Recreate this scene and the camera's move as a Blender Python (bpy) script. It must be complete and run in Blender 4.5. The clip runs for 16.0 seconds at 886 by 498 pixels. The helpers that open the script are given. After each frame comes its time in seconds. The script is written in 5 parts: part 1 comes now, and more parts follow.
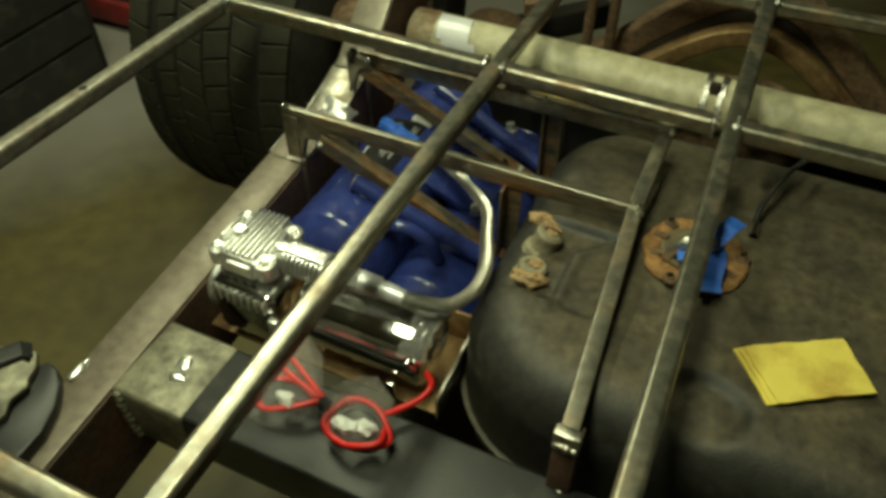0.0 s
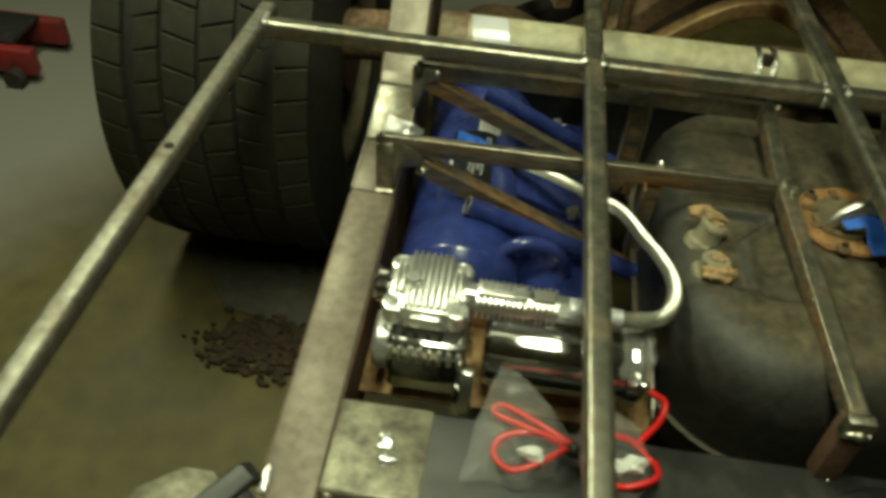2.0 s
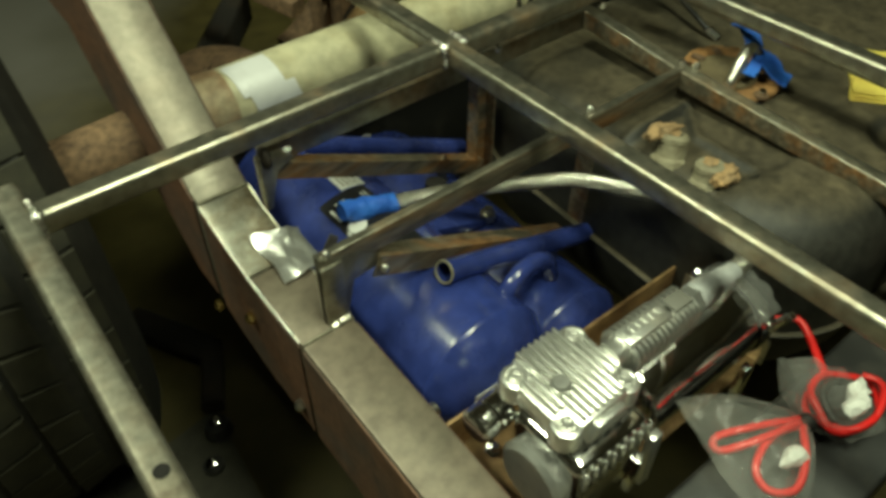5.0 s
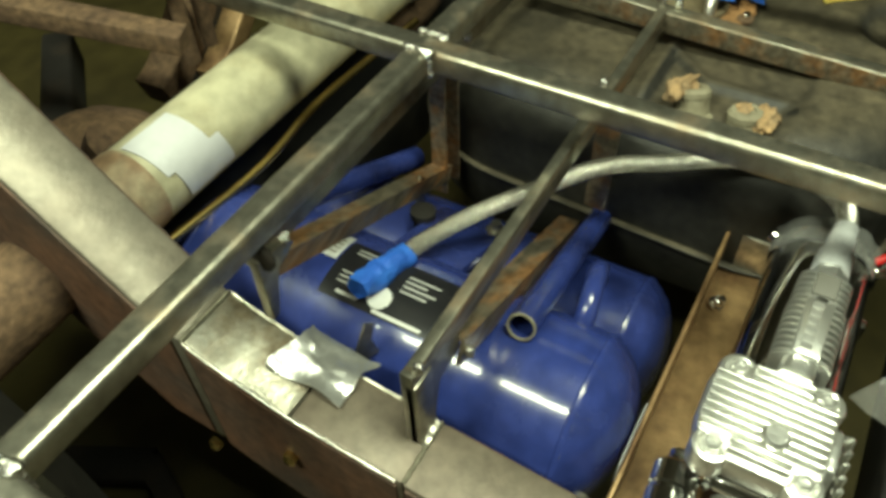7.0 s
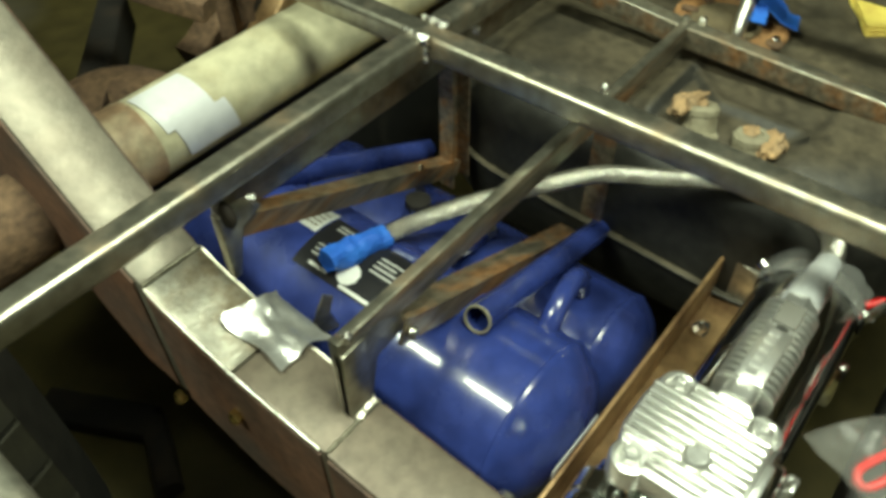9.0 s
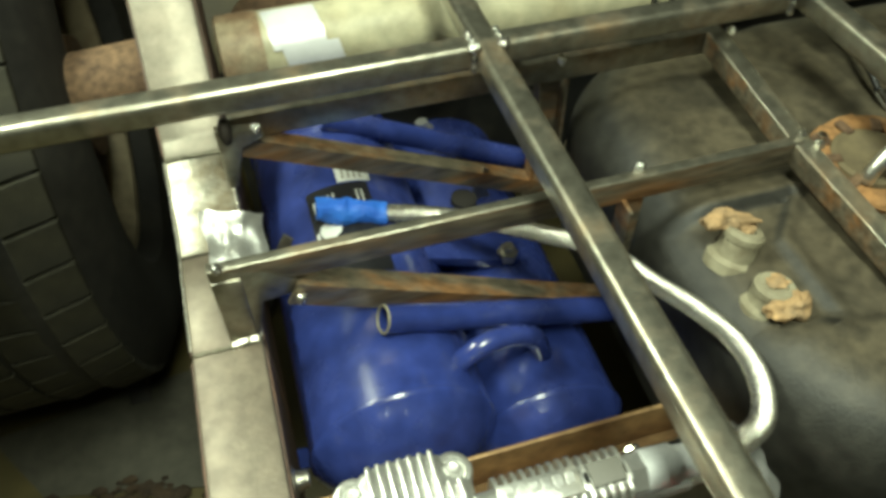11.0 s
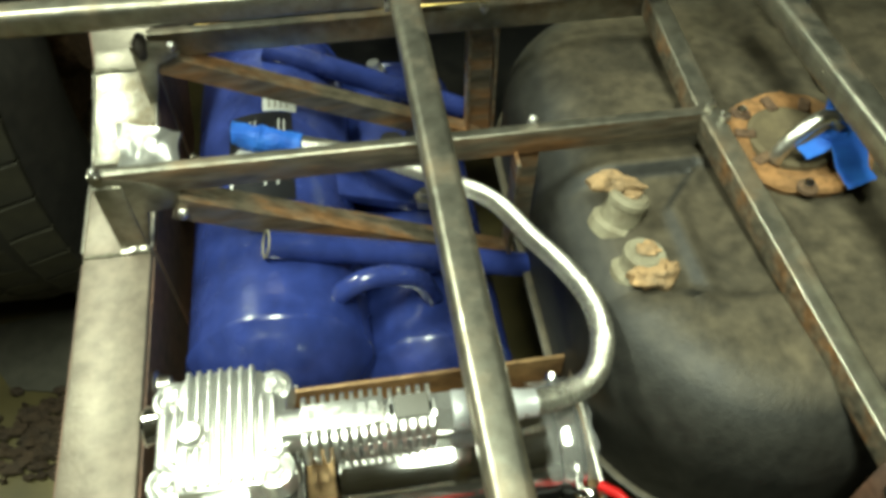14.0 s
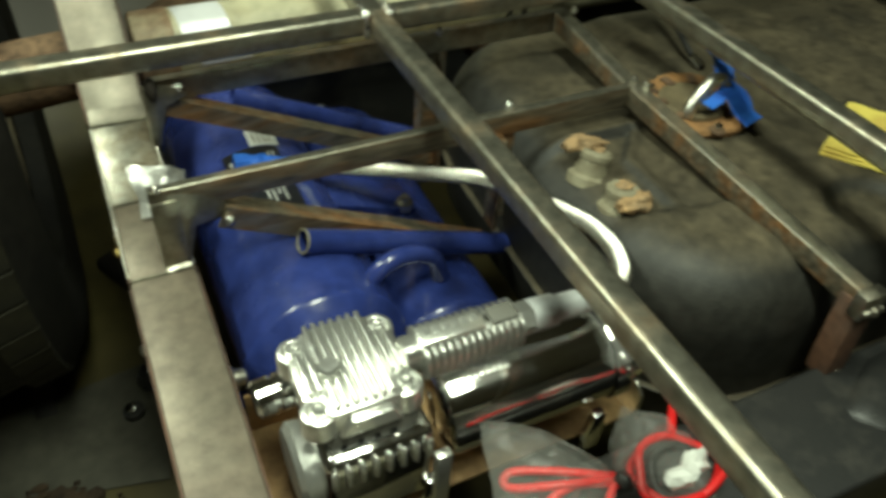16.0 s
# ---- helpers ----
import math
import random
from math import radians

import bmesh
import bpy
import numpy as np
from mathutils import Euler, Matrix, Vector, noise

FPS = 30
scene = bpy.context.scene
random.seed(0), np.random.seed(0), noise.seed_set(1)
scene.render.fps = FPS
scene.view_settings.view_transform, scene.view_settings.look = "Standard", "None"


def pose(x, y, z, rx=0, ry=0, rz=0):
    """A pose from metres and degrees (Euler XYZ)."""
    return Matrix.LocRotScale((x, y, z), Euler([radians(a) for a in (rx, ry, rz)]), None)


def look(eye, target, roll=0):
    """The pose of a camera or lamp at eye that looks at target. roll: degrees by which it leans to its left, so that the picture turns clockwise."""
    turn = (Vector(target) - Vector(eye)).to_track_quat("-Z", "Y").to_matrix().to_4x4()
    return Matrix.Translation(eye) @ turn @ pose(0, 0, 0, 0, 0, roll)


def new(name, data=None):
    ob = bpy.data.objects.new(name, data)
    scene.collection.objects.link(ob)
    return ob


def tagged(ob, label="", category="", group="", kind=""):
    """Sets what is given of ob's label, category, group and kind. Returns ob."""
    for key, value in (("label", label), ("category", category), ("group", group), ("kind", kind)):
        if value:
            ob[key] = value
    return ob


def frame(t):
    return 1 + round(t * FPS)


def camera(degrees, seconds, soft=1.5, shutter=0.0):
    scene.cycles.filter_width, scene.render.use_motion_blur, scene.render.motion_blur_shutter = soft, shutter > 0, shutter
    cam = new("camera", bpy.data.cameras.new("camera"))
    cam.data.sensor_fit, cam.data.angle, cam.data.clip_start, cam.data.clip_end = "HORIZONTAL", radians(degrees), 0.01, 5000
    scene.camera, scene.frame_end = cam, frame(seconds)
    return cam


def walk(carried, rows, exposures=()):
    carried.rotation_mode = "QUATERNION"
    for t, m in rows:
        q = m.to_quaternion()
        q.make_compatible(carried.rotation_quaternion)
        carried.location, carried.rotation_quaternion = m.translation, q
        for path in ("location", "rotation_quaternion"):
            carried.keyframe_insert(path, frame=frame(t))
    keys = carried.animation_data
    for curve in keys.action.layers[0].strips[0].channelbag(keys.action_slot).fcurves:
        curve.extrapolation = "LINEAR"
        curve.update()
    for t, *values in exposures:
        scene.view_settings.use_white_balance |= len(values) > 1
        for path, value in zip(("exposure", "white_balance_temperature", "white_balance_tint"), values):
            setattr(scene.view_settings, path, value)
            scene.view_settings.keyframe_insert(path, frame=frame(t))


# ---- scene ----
SIZE = 0.68  # metres to one unit of the plan, from the three-inch axle tube and the compressor
cam = camera(59.7, 16.0, soft=3.7, shutter=0.5)
PATH = [
    (0, (0.428, -1.149, 0.732), (-0.168, 0.145, -0.671), 0.5),
    (0.5, (0.372, -1.161, 0.726), (-0.182, 0.157, -0.673), 1.4),
    (1, (0.221, -1.189, 0.736), (-0.185, 0.17, -0.673), 3.2),
    (1.5, (0.032, -1.215, 0.712), (-0.19, 0.187, -0.696), 5.6),
    (2, (-0.138, -1.209, 0.68), (-0.252, 0.217, -0.718), 4.6),
    (2.5, (-0.275, -1.15, 0.679), (-0.315, 0.258, -0.74), 2.9),
    (3, (-0.379, -1.058, 0.687), (-0.237, 0.318, -0.758), 2.4),
    (3.5, (-0.537, -0.979, 0.645), (-0.041, 0.333, -0.781), 3.6),
    (4, (-0.643, -0.929, 0.606), (0.099, 0.313, -0.775), 2.4),
    (4.5, (-0.639, -0.861, 0.597), (0.176, 0.332, -0.786), 1.1),
    (4.7, (-0.626, -0.826, 0.58), (0.217, 0.341, -0.808), 0.8),
    (6.8, (-0.631, -0.425, 0.489), (0.503, 0.294, -0.993), -3.2),
    (7, (-0.635, -0.408, 0.488), (0.502, 0.3, -0.998), -2.7),
    (7.5, (-0.645, -0.407, 0.48), (0.508, 0.286, -1.0), -2.3),
    (8, (-0.65, -0.434, 0.47), (0.499, 0.273, -1.005), -2.8),
    (8.5, (-0.644, -0.461, 0.448), (0.507, 0.287, -1.007), -2.6),
    (9, (-0.591, -0.516, 0.461), (0.465, 0.367, -0.99), -1.3),
    (9.5, (-0.495, -0.601, 0.468), (0.425, 0.459, -0.957), -0.2),
    (9.7, (-0.466, -0.632, 0.46), (0.401, 0.485, -0.954), 0.3),
    (11.8, (-0.176, -0.715, 0.519), (0.01, 0.539, -1.028), -0.7),
    (12, (-0.167, -0.71, 0.517), (0.022, 0.539, -1.033), 0.4),
    (12.5, (-0.117, -0.708, 0.517), (0.003, 0.544, -1.038), -1.0),
    (13, (-0.092, -0.73, 0.51), (0.087, 0.515, -1.046), 0.8),
    (13.5, (-0.067, -0.749, 0.505), (0.134, 0.493, -1.05), 0.7),
    (14, (-0.075, -0.779, 0.492), (0.128, 0.446, -1.076), 0.8),
    (14.5, (-0.135, -0.802, 0.481), (0.058, 0.404, -1.103), 1.1),
    (15, (-0.247, -0.821, 0.487), (0.059, 0.395, -1.07), 3.6),
    (15.5, (-0.343, -0.854, 0.485), (0.173, 0.418, -0.97), 5.0),
    (16, (-0.361, -0.92, 0.475), (0.335, 0.374, -0.882), 4.5),
]
walk(cam, [(t, look(Vector(eye) * SIZE, Vector(target) * SIZE, roll)) for t, eye, target, roll in PATH],
     exposures=[(0, -0.42, 7350, 1), (2.5, -0.27, 7100, 1), (4.5, -0.22, 6850, 1), (7, 0.30, 6550, 6), (9.5, 0.42, 6250, 7), (12, 0.62, 6250, 8), (14, 0.68, 6150, 8), (15, 0.27, 6150, 8), (16, 0.02, 6200, 8)])


# ---- light ----
def setup_world():
    w = bpy.data.worlds.new("world")
    w.use_nodes = True
    w.node_tree.nodes["Background"].inputs[0].default_value = (0.9, 0.95, 1.0, 1)
    w.node_tree.nodes["Background"].inputs[1].default_value = 0.02
    scene.world = w


def strip_light(eye, target, sx, sy, watts, color):
    d = bpy.data.lights.new("fluorescent_light", "AREA")
    d.shape, d.size, d.size_y, d.energy, d.color = "RECTANGLE", sx * SIZE, sy * SIZE, watts * SIZE ** 2, color
    ob = new("fluorescent_light", d)
    ob.matrix_world = look(Vector(eye) * SIZE, Vector(target) * SIZE)
    return ob


FLOOR_Z = -0.945
CEIL_Z = 1.95
TONE = (0.92, 1.0, 0.735)
setup_world()
strip_light((-1.35, 0.50, 1.90), (-1.35, 0.50, 0), 0.30, 1.0, 56, TONE)
strip_light((-0.15, -0.90, 1.90), (-0.15, -0.90, 0), 0.45, 1.2, 52, TONE)


# ---- materials ----
def mat(name, base, rough=0.5, metal=0.0, other=None, scale=8.0, mix=(0.4, 0.65), rough2=None, bump=0.0, bump_scale=120.0,
        fine=None, coat=0.0, transmission=0.0, ior=1.45, alpha=1.0, metal2=None, stretch=(1, 1, 1), random_tone=0.0, settle=False):
    """Principled surface: base colour broken up by patches of another colour, a fine grain, and fine relief."""
    m = bpy.data.materials.new(name)
    m.use_nodes = True
    nt = m.node_tree
    n, l = nt.nodes, nt.links
    b = n["Principled BSDF"]
    b.inputs["Base Color"].default_value = (*base, 1)
    b.inputs["Roughness"].default_value = rough
    b.inputs["Metallic"].default_value = metal
    b.inputs["IOR"].default_value = ior
    b.inputs["Coat Weight"].default_value = coat
    b.inputs["Transmission Weight"].default_value = transmission
    b.inputs["Alpha"].default_value = alpha
    tc = n.new("ShaderNodeTexCoord")
    mp = n.new("ShaderNodeMapping")
    mp.inputs["Scale"].default_value = stretch
    l.new(tc.outputs["Object"], mp.inputs["Vector"])
    vec = mp.outputs["Vector"]
    col = None
    if other is not None:
        nz = n.new("ShaderNodeTexNoise")
        nz.inputs["Scale"].default_value, nz.inputs["Detail"].default_value, nz.inputs["Roughness"].default_value = scale, 8, 0.62
        l.new(vec, nz.inputs["Vector"])
        ramp = n.new("ShaderNodeMapRange")
        ramp.inputs["From Min"].default_value, ramp.inputs["From Max"].default_value = mix
        l.new(nz.outputs["Fac"], ramp.inputs["Value"])
        mx = n.new("ShaderNodeMix")
        mx.data_type = "RGBA"
        mx.inputs["A"].default_value, mx.inputs["B"].default_value = (*base, 1), (*other, 1)
        patch_fac = ramp.outputs["Result"]
        if settle:
            # dust lies only on what faces up
            ge = n.new("ShaderNodeNewGeometry")
            sp = n.new("ShaderNodeSeparateXYZ")
            l.new(ge.outputs["Normal"], sp.inputs["Vector"])
            rz = n.new("ShaderNodeMapRange")
            rz.inputs["From Min"].default_value, rz.inputs["From Max"].default_value = 0.80, 1.0
            l.new(sp.outputs["Z"], rz.inputs["Value"])
            ml = n.new("ShaderNodeMath")
            ml.operation = "MULTIPLY"
            l.new(patch_fac, ml.inputs[0])
            l.new(rz.outputs["Result"], ml.inputs[1])
            patch_fac = ml.outputs["Value"]
        l.new(patch_fac, mx.inputs["Factor"])
        col = mx.outputs["Result"]
        if rough2 is not None:
            rr = n.new("ShaderNodeMapRange")
            rr.inputs["To Min"].default_value, rr.inputs["To Max"].default_value = rough, rough2
            l.new(ramp.outputs["Result"], rr.inputs["Value"])
            l.new(rr.outputs["Result"], b.inputs["Roughness"])
        if metal2 is not None:
            rm = n.new("ShaderNodeMapRange")
            rm.inputs["To Min"].default_value, rm.inputs["To Max"].default_value = metal, metal2
            l.new(ramp.outputs["Result"], rm.inputs["Value"])
            l.new(rm.outputs["Result"], b.inputs["Metallic"])
    if fine is not None:
        nf = n.new("ShaderNodeTexNoise")
        nf.inputs["Scale"].default_value, nf.inputs["Detail"].default_value = fine[0], 6
        l.new(vec, nf.inputs["Vector"])
        rf = n.new("ShaderNodeMapRange")
        rf.inputs["From Min"].default_value, rf.inputs["From Max"].default_value = 0.3, 0.7
        rf.inputs["To Min"].default_value, rf.inputs["To Max"].default_value = 1 - fine[1], 1 + fine[1]
        l.new(nf.outputs["Fac"], rf.inputs["Value"])
        mul = n.new("ShaderNodeMix")
        mul.data_type, mul.blend_type = "RGBA", "MULTIPLY"
        mul.inputs["Factor"].default_value = 1
        if col is None:
            mul.inputs["A"].default_value = (*base, 1)
        else:
            l.new(col, mul.inputs["A"])
        l.new(rf.outputs["Result"], mul.inputs["B"])
        col = mul.outputs["Result"]
    if random_tone:
        oi = n.new("ShaderNodeObjectInfo")
        rt = n.new("ShaderNodeMapRange")
        rt.inputs["To Min"].default_value, rt.inputs["To Max"].default_value = 1 - random_tone, 1 + random_tone
        l.new(oi.outputs["Random"], rt.inputs["Value"])
        mr = n.new("ShaderNodeMix")
        mr.data_type, mr.blend_type = "RGBA", "MULTIPLY"
        mr.inputs["Factor"].default_value = 1
        if col is None:
            mr.inputs["A"].default_value = (*base, 1)
        else:
            l.new(col, mr.inputs["A"])
        l.new(rt.outputs["Result"], mr.inputs["B"])
        col = mr.outputs["Result"]
    if col is not None:
        l.new(col, b.inputs["Base Color"])
    if bump:
        nb = n.new("ShaderNodeTexNoise")
        nb.inputs["Scale"].default_value, nb.inputs["Detail"].default_value = bump_scale, 5
        l.new(vec, nb.inputs["Vector"])
        bp = n.new("ShaderNodeBump")
        bp.inputs["Strength"].default_value, bp.inputs["Distance"].default_value = bump, 0.002
        l.new(nb.outputs["Fac"], bp.inputs["Height"])
        l.new(bp.outputs["Normal"], b.inputs["Normal"])
    return m


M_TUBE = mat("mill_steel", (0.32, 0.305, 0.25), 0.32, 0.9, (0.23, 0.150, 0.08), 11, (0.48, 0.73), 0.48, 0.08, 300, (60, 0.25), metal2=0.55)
M_TUBE_DULL = mat("dull_mill_steel", (0.21, 0.20, 0.165), 0.46, 0.75, (0.13, 0.10, 0.07), 14, (0.46, 0.72), 0.55, 0.12, 300, (70, 0.3), metal2=0.5)
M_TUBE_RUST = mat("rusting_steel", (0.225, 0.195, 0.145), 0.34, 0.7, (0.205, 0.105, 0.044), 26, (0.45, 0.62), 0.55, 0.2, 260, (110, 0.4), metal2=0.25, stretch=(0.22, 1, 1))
M_WELD = mat("weld_bead", (0.74, 0.73, 0.68), 0.26, 1.0, (0.30, 0.26, 0.22), 60, (0.5, 0.75), 0.45, 0.6, 400)
M_RAIL = mat("ground_rail_steel", (0.165, 0.140, 0.108), 0.42, 0.40, (0.135, 0.104, 0.078), 9, (0.36, 0.74), 0.55, 0.14, 220, (60, 0.2), metal2=0.25)
M_PATINA = mat("mottled_steel", (0.24, 0.225, 0.16), 0.42, 0.4, (0.085, 0.075, 0.055), 18, (0.38, 0.66), 0.55, 0.25, 200, (70, 0.3), metal2=0.2)
M_RAIL_SIDE = mat("primer_rail", (0.13, 0.065, 0.04), 0.6, 0.0, (0.07, 0.05, 0.04), 8, (0.4, 0.65), 0.75, 0.2, 200, (80, 0.3))
M_BRIGHT = mat("bare_ground_metal", (0.62, 0.60, 0.53), 0.32, 1.0, (0.34, 0.31, 0.25), 25, (0.45, 0.7), 0.5, 0.2, 300, (90, 0.2))
M_BLUE = mat("blue_enamel", (0.022, 0.036, 0.168), 0.21, 0.0, (0.030, 0.044, 0.185), 7, (0.45, 0.7), 0.36, 0.05, 60, (40, 0.22), coat=0.4)
M_FUEL = mat("black_plastic", (0.021, 0.020, 0.017), 0.47, 0.0, (0.112, 0.090, 0.055), 9, (0.20, 0.82), 0.62, 0.2, 240, (60, 0.35), settle=True)
M_BLACK = mat("black_paint", (0.018, 0.018, 0.018), 0.42, 0.0, (0.05, 0.045, 0.038), 12, (0.5, 0.75), 0.6, 0.1, 200)
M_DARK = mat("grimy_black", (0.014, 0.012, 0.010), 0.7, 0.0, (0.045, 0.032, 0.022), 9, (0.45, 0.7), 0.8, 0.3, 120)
M_CREAM = mat("cream_paint", (0.44, 0.41, 0.28), 0.45, 0.0, (0.33, 0.27, 0.15), 9, (0.5, 0.80), 0.6, 0.1, 160, (40, 0.2))
M_RUST = mat("heavy_rust", (0.135, 0.082, 0.045), 0.85, 0.0, (0.085, 0.05, 0.03), 12, (0.4, 0.65), 0.9, 0.5, 140, (90, 0.4))
M_ORANGE_RUST = mat("orange_rust", (0.37, 0.235, 0.115), 0.9, 0.0, (0.22, 0.155, 0.09), 40, (0.4, 0.65), 0.9, 0.6, 220, (120, 0.3))
M_NOTCH = mat("notch_steel", (0.34, 0.325, 0.27), 0.32, 0.75, (0.17, 0.135, 0.088), 16, (0.44, 0.62), 0.48, 0.25, 200, (60, 0.25), metal2=0.5)
# lighter copy of the rail steel: the slope's reflected light is put into it
M_KICK = mat("kick_up_steel", (0.225, 0.205, 0.165), 0.38, 0.5, (0.185, 0.156, 0.12), 8, (0.40, 0.76), 0.5, 0.14, 220, (60, 0.18), metal2=0.45)
M_RUBBER = mat("tyre_rubber", (0.011, 0.010, 0.009), 0.72, 0.0, (0.020, 0.018, 0.013), 5, (0.45, 0.72), 0.85, 0.2, 200, (60, 0.3))
M_TREAD = mat("dusty_tread", (0.024, 0.0215, 0.012), 0.8, 0.0, (0.011, 0.010, 0.007), 9, (0.4, 0.7), 0.85, 0.25, 160, (80, 0.3), random_tone=0.12)
M_CHROME = mat("chrome", (0.82, 0.82, 0.80), 0.07, 1.0, (0.7, 0.7, 0.68), 20, (0.4, 0.7), 0.16)
M_ALU = mat("polished_cast_aluminium", (0.88, 0.88, 0.85), 0.29, 0.92, (0.74, 0.74, 0.70), 40, (0.45, 0.7), 0.38, 0.2, 160)
M_BRAID = mat("steel_braid", (0.84, 0.83, 0.76), 0.24, 0.95, (0.50, 0.49, 0.43), 600, (0.45, 0.6), 0.32, 0.2, 900)
M_TAPE_BLUE = mat("blue_tape", (0.02, 0.10, 0.50), 0.6, 0.0, (0.03, 0.16, 0.62), 30, (0.4, 0.7), None, 0.2, 150)
M_WHITE = mat("white_label", (0.62, 0.62, 0.59), 0.5, 0.0, (0.50, 0.50, 0.47), 30, (0.5, 0.8))
M_PRINT = mat("label_print", (0.42, 0.42, 0.40), 0.5, 0.0, (0.32, 0.32, 0.30), 30, (0.5, 0.8))
M_LABEL = mat("black_label", (0.012, 0.012, 0.014), 0.3)
M_DUCT = mat("silver_tape", (0.62, 0.62, 0.60), 0.3, 0.8, (0.45, 0.45, 0.43), 25, (0.4, 0.7), 0.45, 0.4, 90)
M_YELLOW = mat("yellow_paper", (0.70, 0.57, 0.12), 0.7, 0.0, (0.40, 0.24, 0.05), 9, (0.50, 0.74), None, 0.2, 120)
M_RED = mat("red_wire", (0.62, 0.015, 0.015), 0.35)
M_REDPAINT = mat("red_jack_paint", (0.22, 0.02, 0.02), 0.45, 0.0, (0.10, 0.02, 0.02), 8, (0.45, 0.7))
M_CLEAR = mat("clear_plastic", (0.75, 0.74, 0.70), 0.12, 0.0, transmission=0.65, ior=1.4, alpha=0.21, bump=0.5, bump_scale=70)
M_CONCRETE = mat("stained_concrete", (0.088, 0.070, 0.022), 0.62, 0.0, (0.046, 0.037, 0.016), 1.8, (0.44, 0.74), 0.5, 0.12, 90, (14, 0.2))


def pale_zone(m, pale, corner, heading, soft):
    """Beyond a ragged line across the floor the concrete turns paler and greyer."""
    nt = m.node_tree
    n, l = nt.nodes, nt.links
    b = n["Principled BSDF"]
    under = b.inputs["Base Color"].links[0].from_socket
    tc = n.new("ShaderNodeTexCoord")
    dot = n.new("ShaderNodeVectorMath")
    dot.operation = "DOT_PRODUCT"
    h = Vector(heading).normalized()
    dot.inputs[1].default_value = h
    l.new(tc.outputs["Object"], dot.inputs[0])
    nz = n.new("ShaderNodeTexNoise")
    nz.inputs["Scale"].default_value, nz.inputs["Detail"].default_value = 2.5, 6
    l.new(tc.outputs["Object"], nz.inputs["Vector"])
    ad = n.new("ShaderNodeMath")
    ad.operation = "MULTIPLY_ADD"
    ad.inputs[1].default_value = 0.5
    l.new(nz.outputs["Fac"], ad.inputs[0])
    l.new(dot.outputs["Value"], ad.inputs[2])
    r = n.new("ShaderNodeMapRange")
    edge = h.dot(Vector(corner)) + 0.25
    r.inputs["From Min"].default_value, r.inputs["From Max"].default_value = edge - soft, edge + soft
    l.new(ad.outputs["Value"], r.inputs["Value"])
    mx = n.new("ShaderNodeMix")
    mx.data_type = "RGBA"
    mx.inputs["B"].default_value = (*pale, 1)
    l.new(r.outputs["Result"], mx.inputs["Factor"])
    l.new(under, mx.inputs["A"])
    l.new(mx.outputs["Result"], b.inputs["Base Color"])


pale_zone(M_CONCRETE, (0.19, 0.178, 0.16), (-1.35, 0.55, 0), (-0.75, 0.66, 0), 0.28)
M_MAT = mat("grey_sheet", (0.16, 0.155, 0.14), 0.7, 0.0, (0.10, 0.095, 0.08), 6, (0.4, 0.7), None, 0.1, 90)
M_FILM = mat("thin_film", (0.8, 0.8, 0.78), 0.14, 0.0, transmission=0.3, ior=1.35, alpha=0.10, bump=0.3, bump_scale=90)
M_TAPE_WHITE = mat("white_tape", (0.66, 0.66, 0.68), 0.30, 0.15, (0.56, 0.56, 0.58), 20, (0.45, 0.7), 0.42, 0.25, 60)
M_RING = mat("brown_orange_rust", (0.30, 0.150, 0.055), 0.88, 0.0, (0.19, 0.105, 0.045), 30, (0.4, 0.65), 0.9, 0.6, 220, (120, 0.35))
M_FLASH = mat("flash_rust", (0.27, 0.175, 0.105), 0.55, 0.1, (0.36, 0.30, 0.20), 14, (0.42, 0.66), 0.6, 0.2, 160, (80, 0.25))
M_GRIME = mat("dusty_brown_metal", (0.15, 0.118, 0.066), 0.8, 0.1, (0.09, 0.07, 0.042), 40, (0.4, 0.7), 0.85, 0.3, 200)
M_SHEET = mat("grey_board", (0.063, 0.059, 0.044), 0.75, 0.0, (0.036, 0.033, 0.024), 5, (0.4, 0.7), None, 0.15, 90, (30, 0.2))
M_STUB = mat("dusty_grey_plastic", (0.27, 0.245, 0.17), 0.75, 0.0, (0.15, 0.125, 0.08), 40, (0.4, 0.7), None, 0.3, 200)
M_CARD = mat("rust_flakes", (0.062, 0.040, 0.022), 0.9, 0.0, (0.030, 0.021, 0.014), 30, (0.4, 0.7), random_tone=0.3)
M_WALL = mat("garage_wall", (0.16, 0.15, 0.13), 0.8, 0.0, (0.11, 0.10, 0.085), 2, (0.4, 0.7), None, 0.1, 60)
M_CEIL = mat("garage_ceiling", (0.50, 0.48, 0.43), 0.9, 0.0, (0.40, 0.38, 0.34), 2, (0.4, 0.7))
M_GOLD = mat("brass", (0.75, 0.55, 0.2), 0.25, 1.0)
M_HOLE = mat("hole_shade", (0.004, 0.004, 0.004), 0.9, 0.0, (0.008, 0.007, 0.006), 40)
M_CRIMP = mat("white_crimp", (0.72, 0.73, 0.74), 0.34, 0.45, (0.58, 0.59, 0.60), 60, (0.4, 0.7), 0.45, 0.25, 200)
M_BRACKET = mat("bracket_steel", (0.30, 0.19, 0.09), 0.42, 0.45, (0.14, 0.075, 0.035), 14, (0.42, 0.66), 0.6, 0.2, 200, (60, 0.25))
M_BEIGE = mat("beige_rim", (0.24, 0.20, 0.13), 0.55, 0.1, (0.10, 0.07, 0.04), 9, (0.45, 0.7), 0.7, 0.1, 120)


# ---- mesh helpers ----
def finish(bm, smooth=True):
    bmesh.ops.recalc_face_normals(bm, faces=bm.faces)
    for f in bm.faces:
        f.smooth = smooth
    if smooth:
        for e in bm.edges:
            if len(e.link_faces) == 2 and e.calc_face_angle(0) > radians(38):
                e.smooth = False


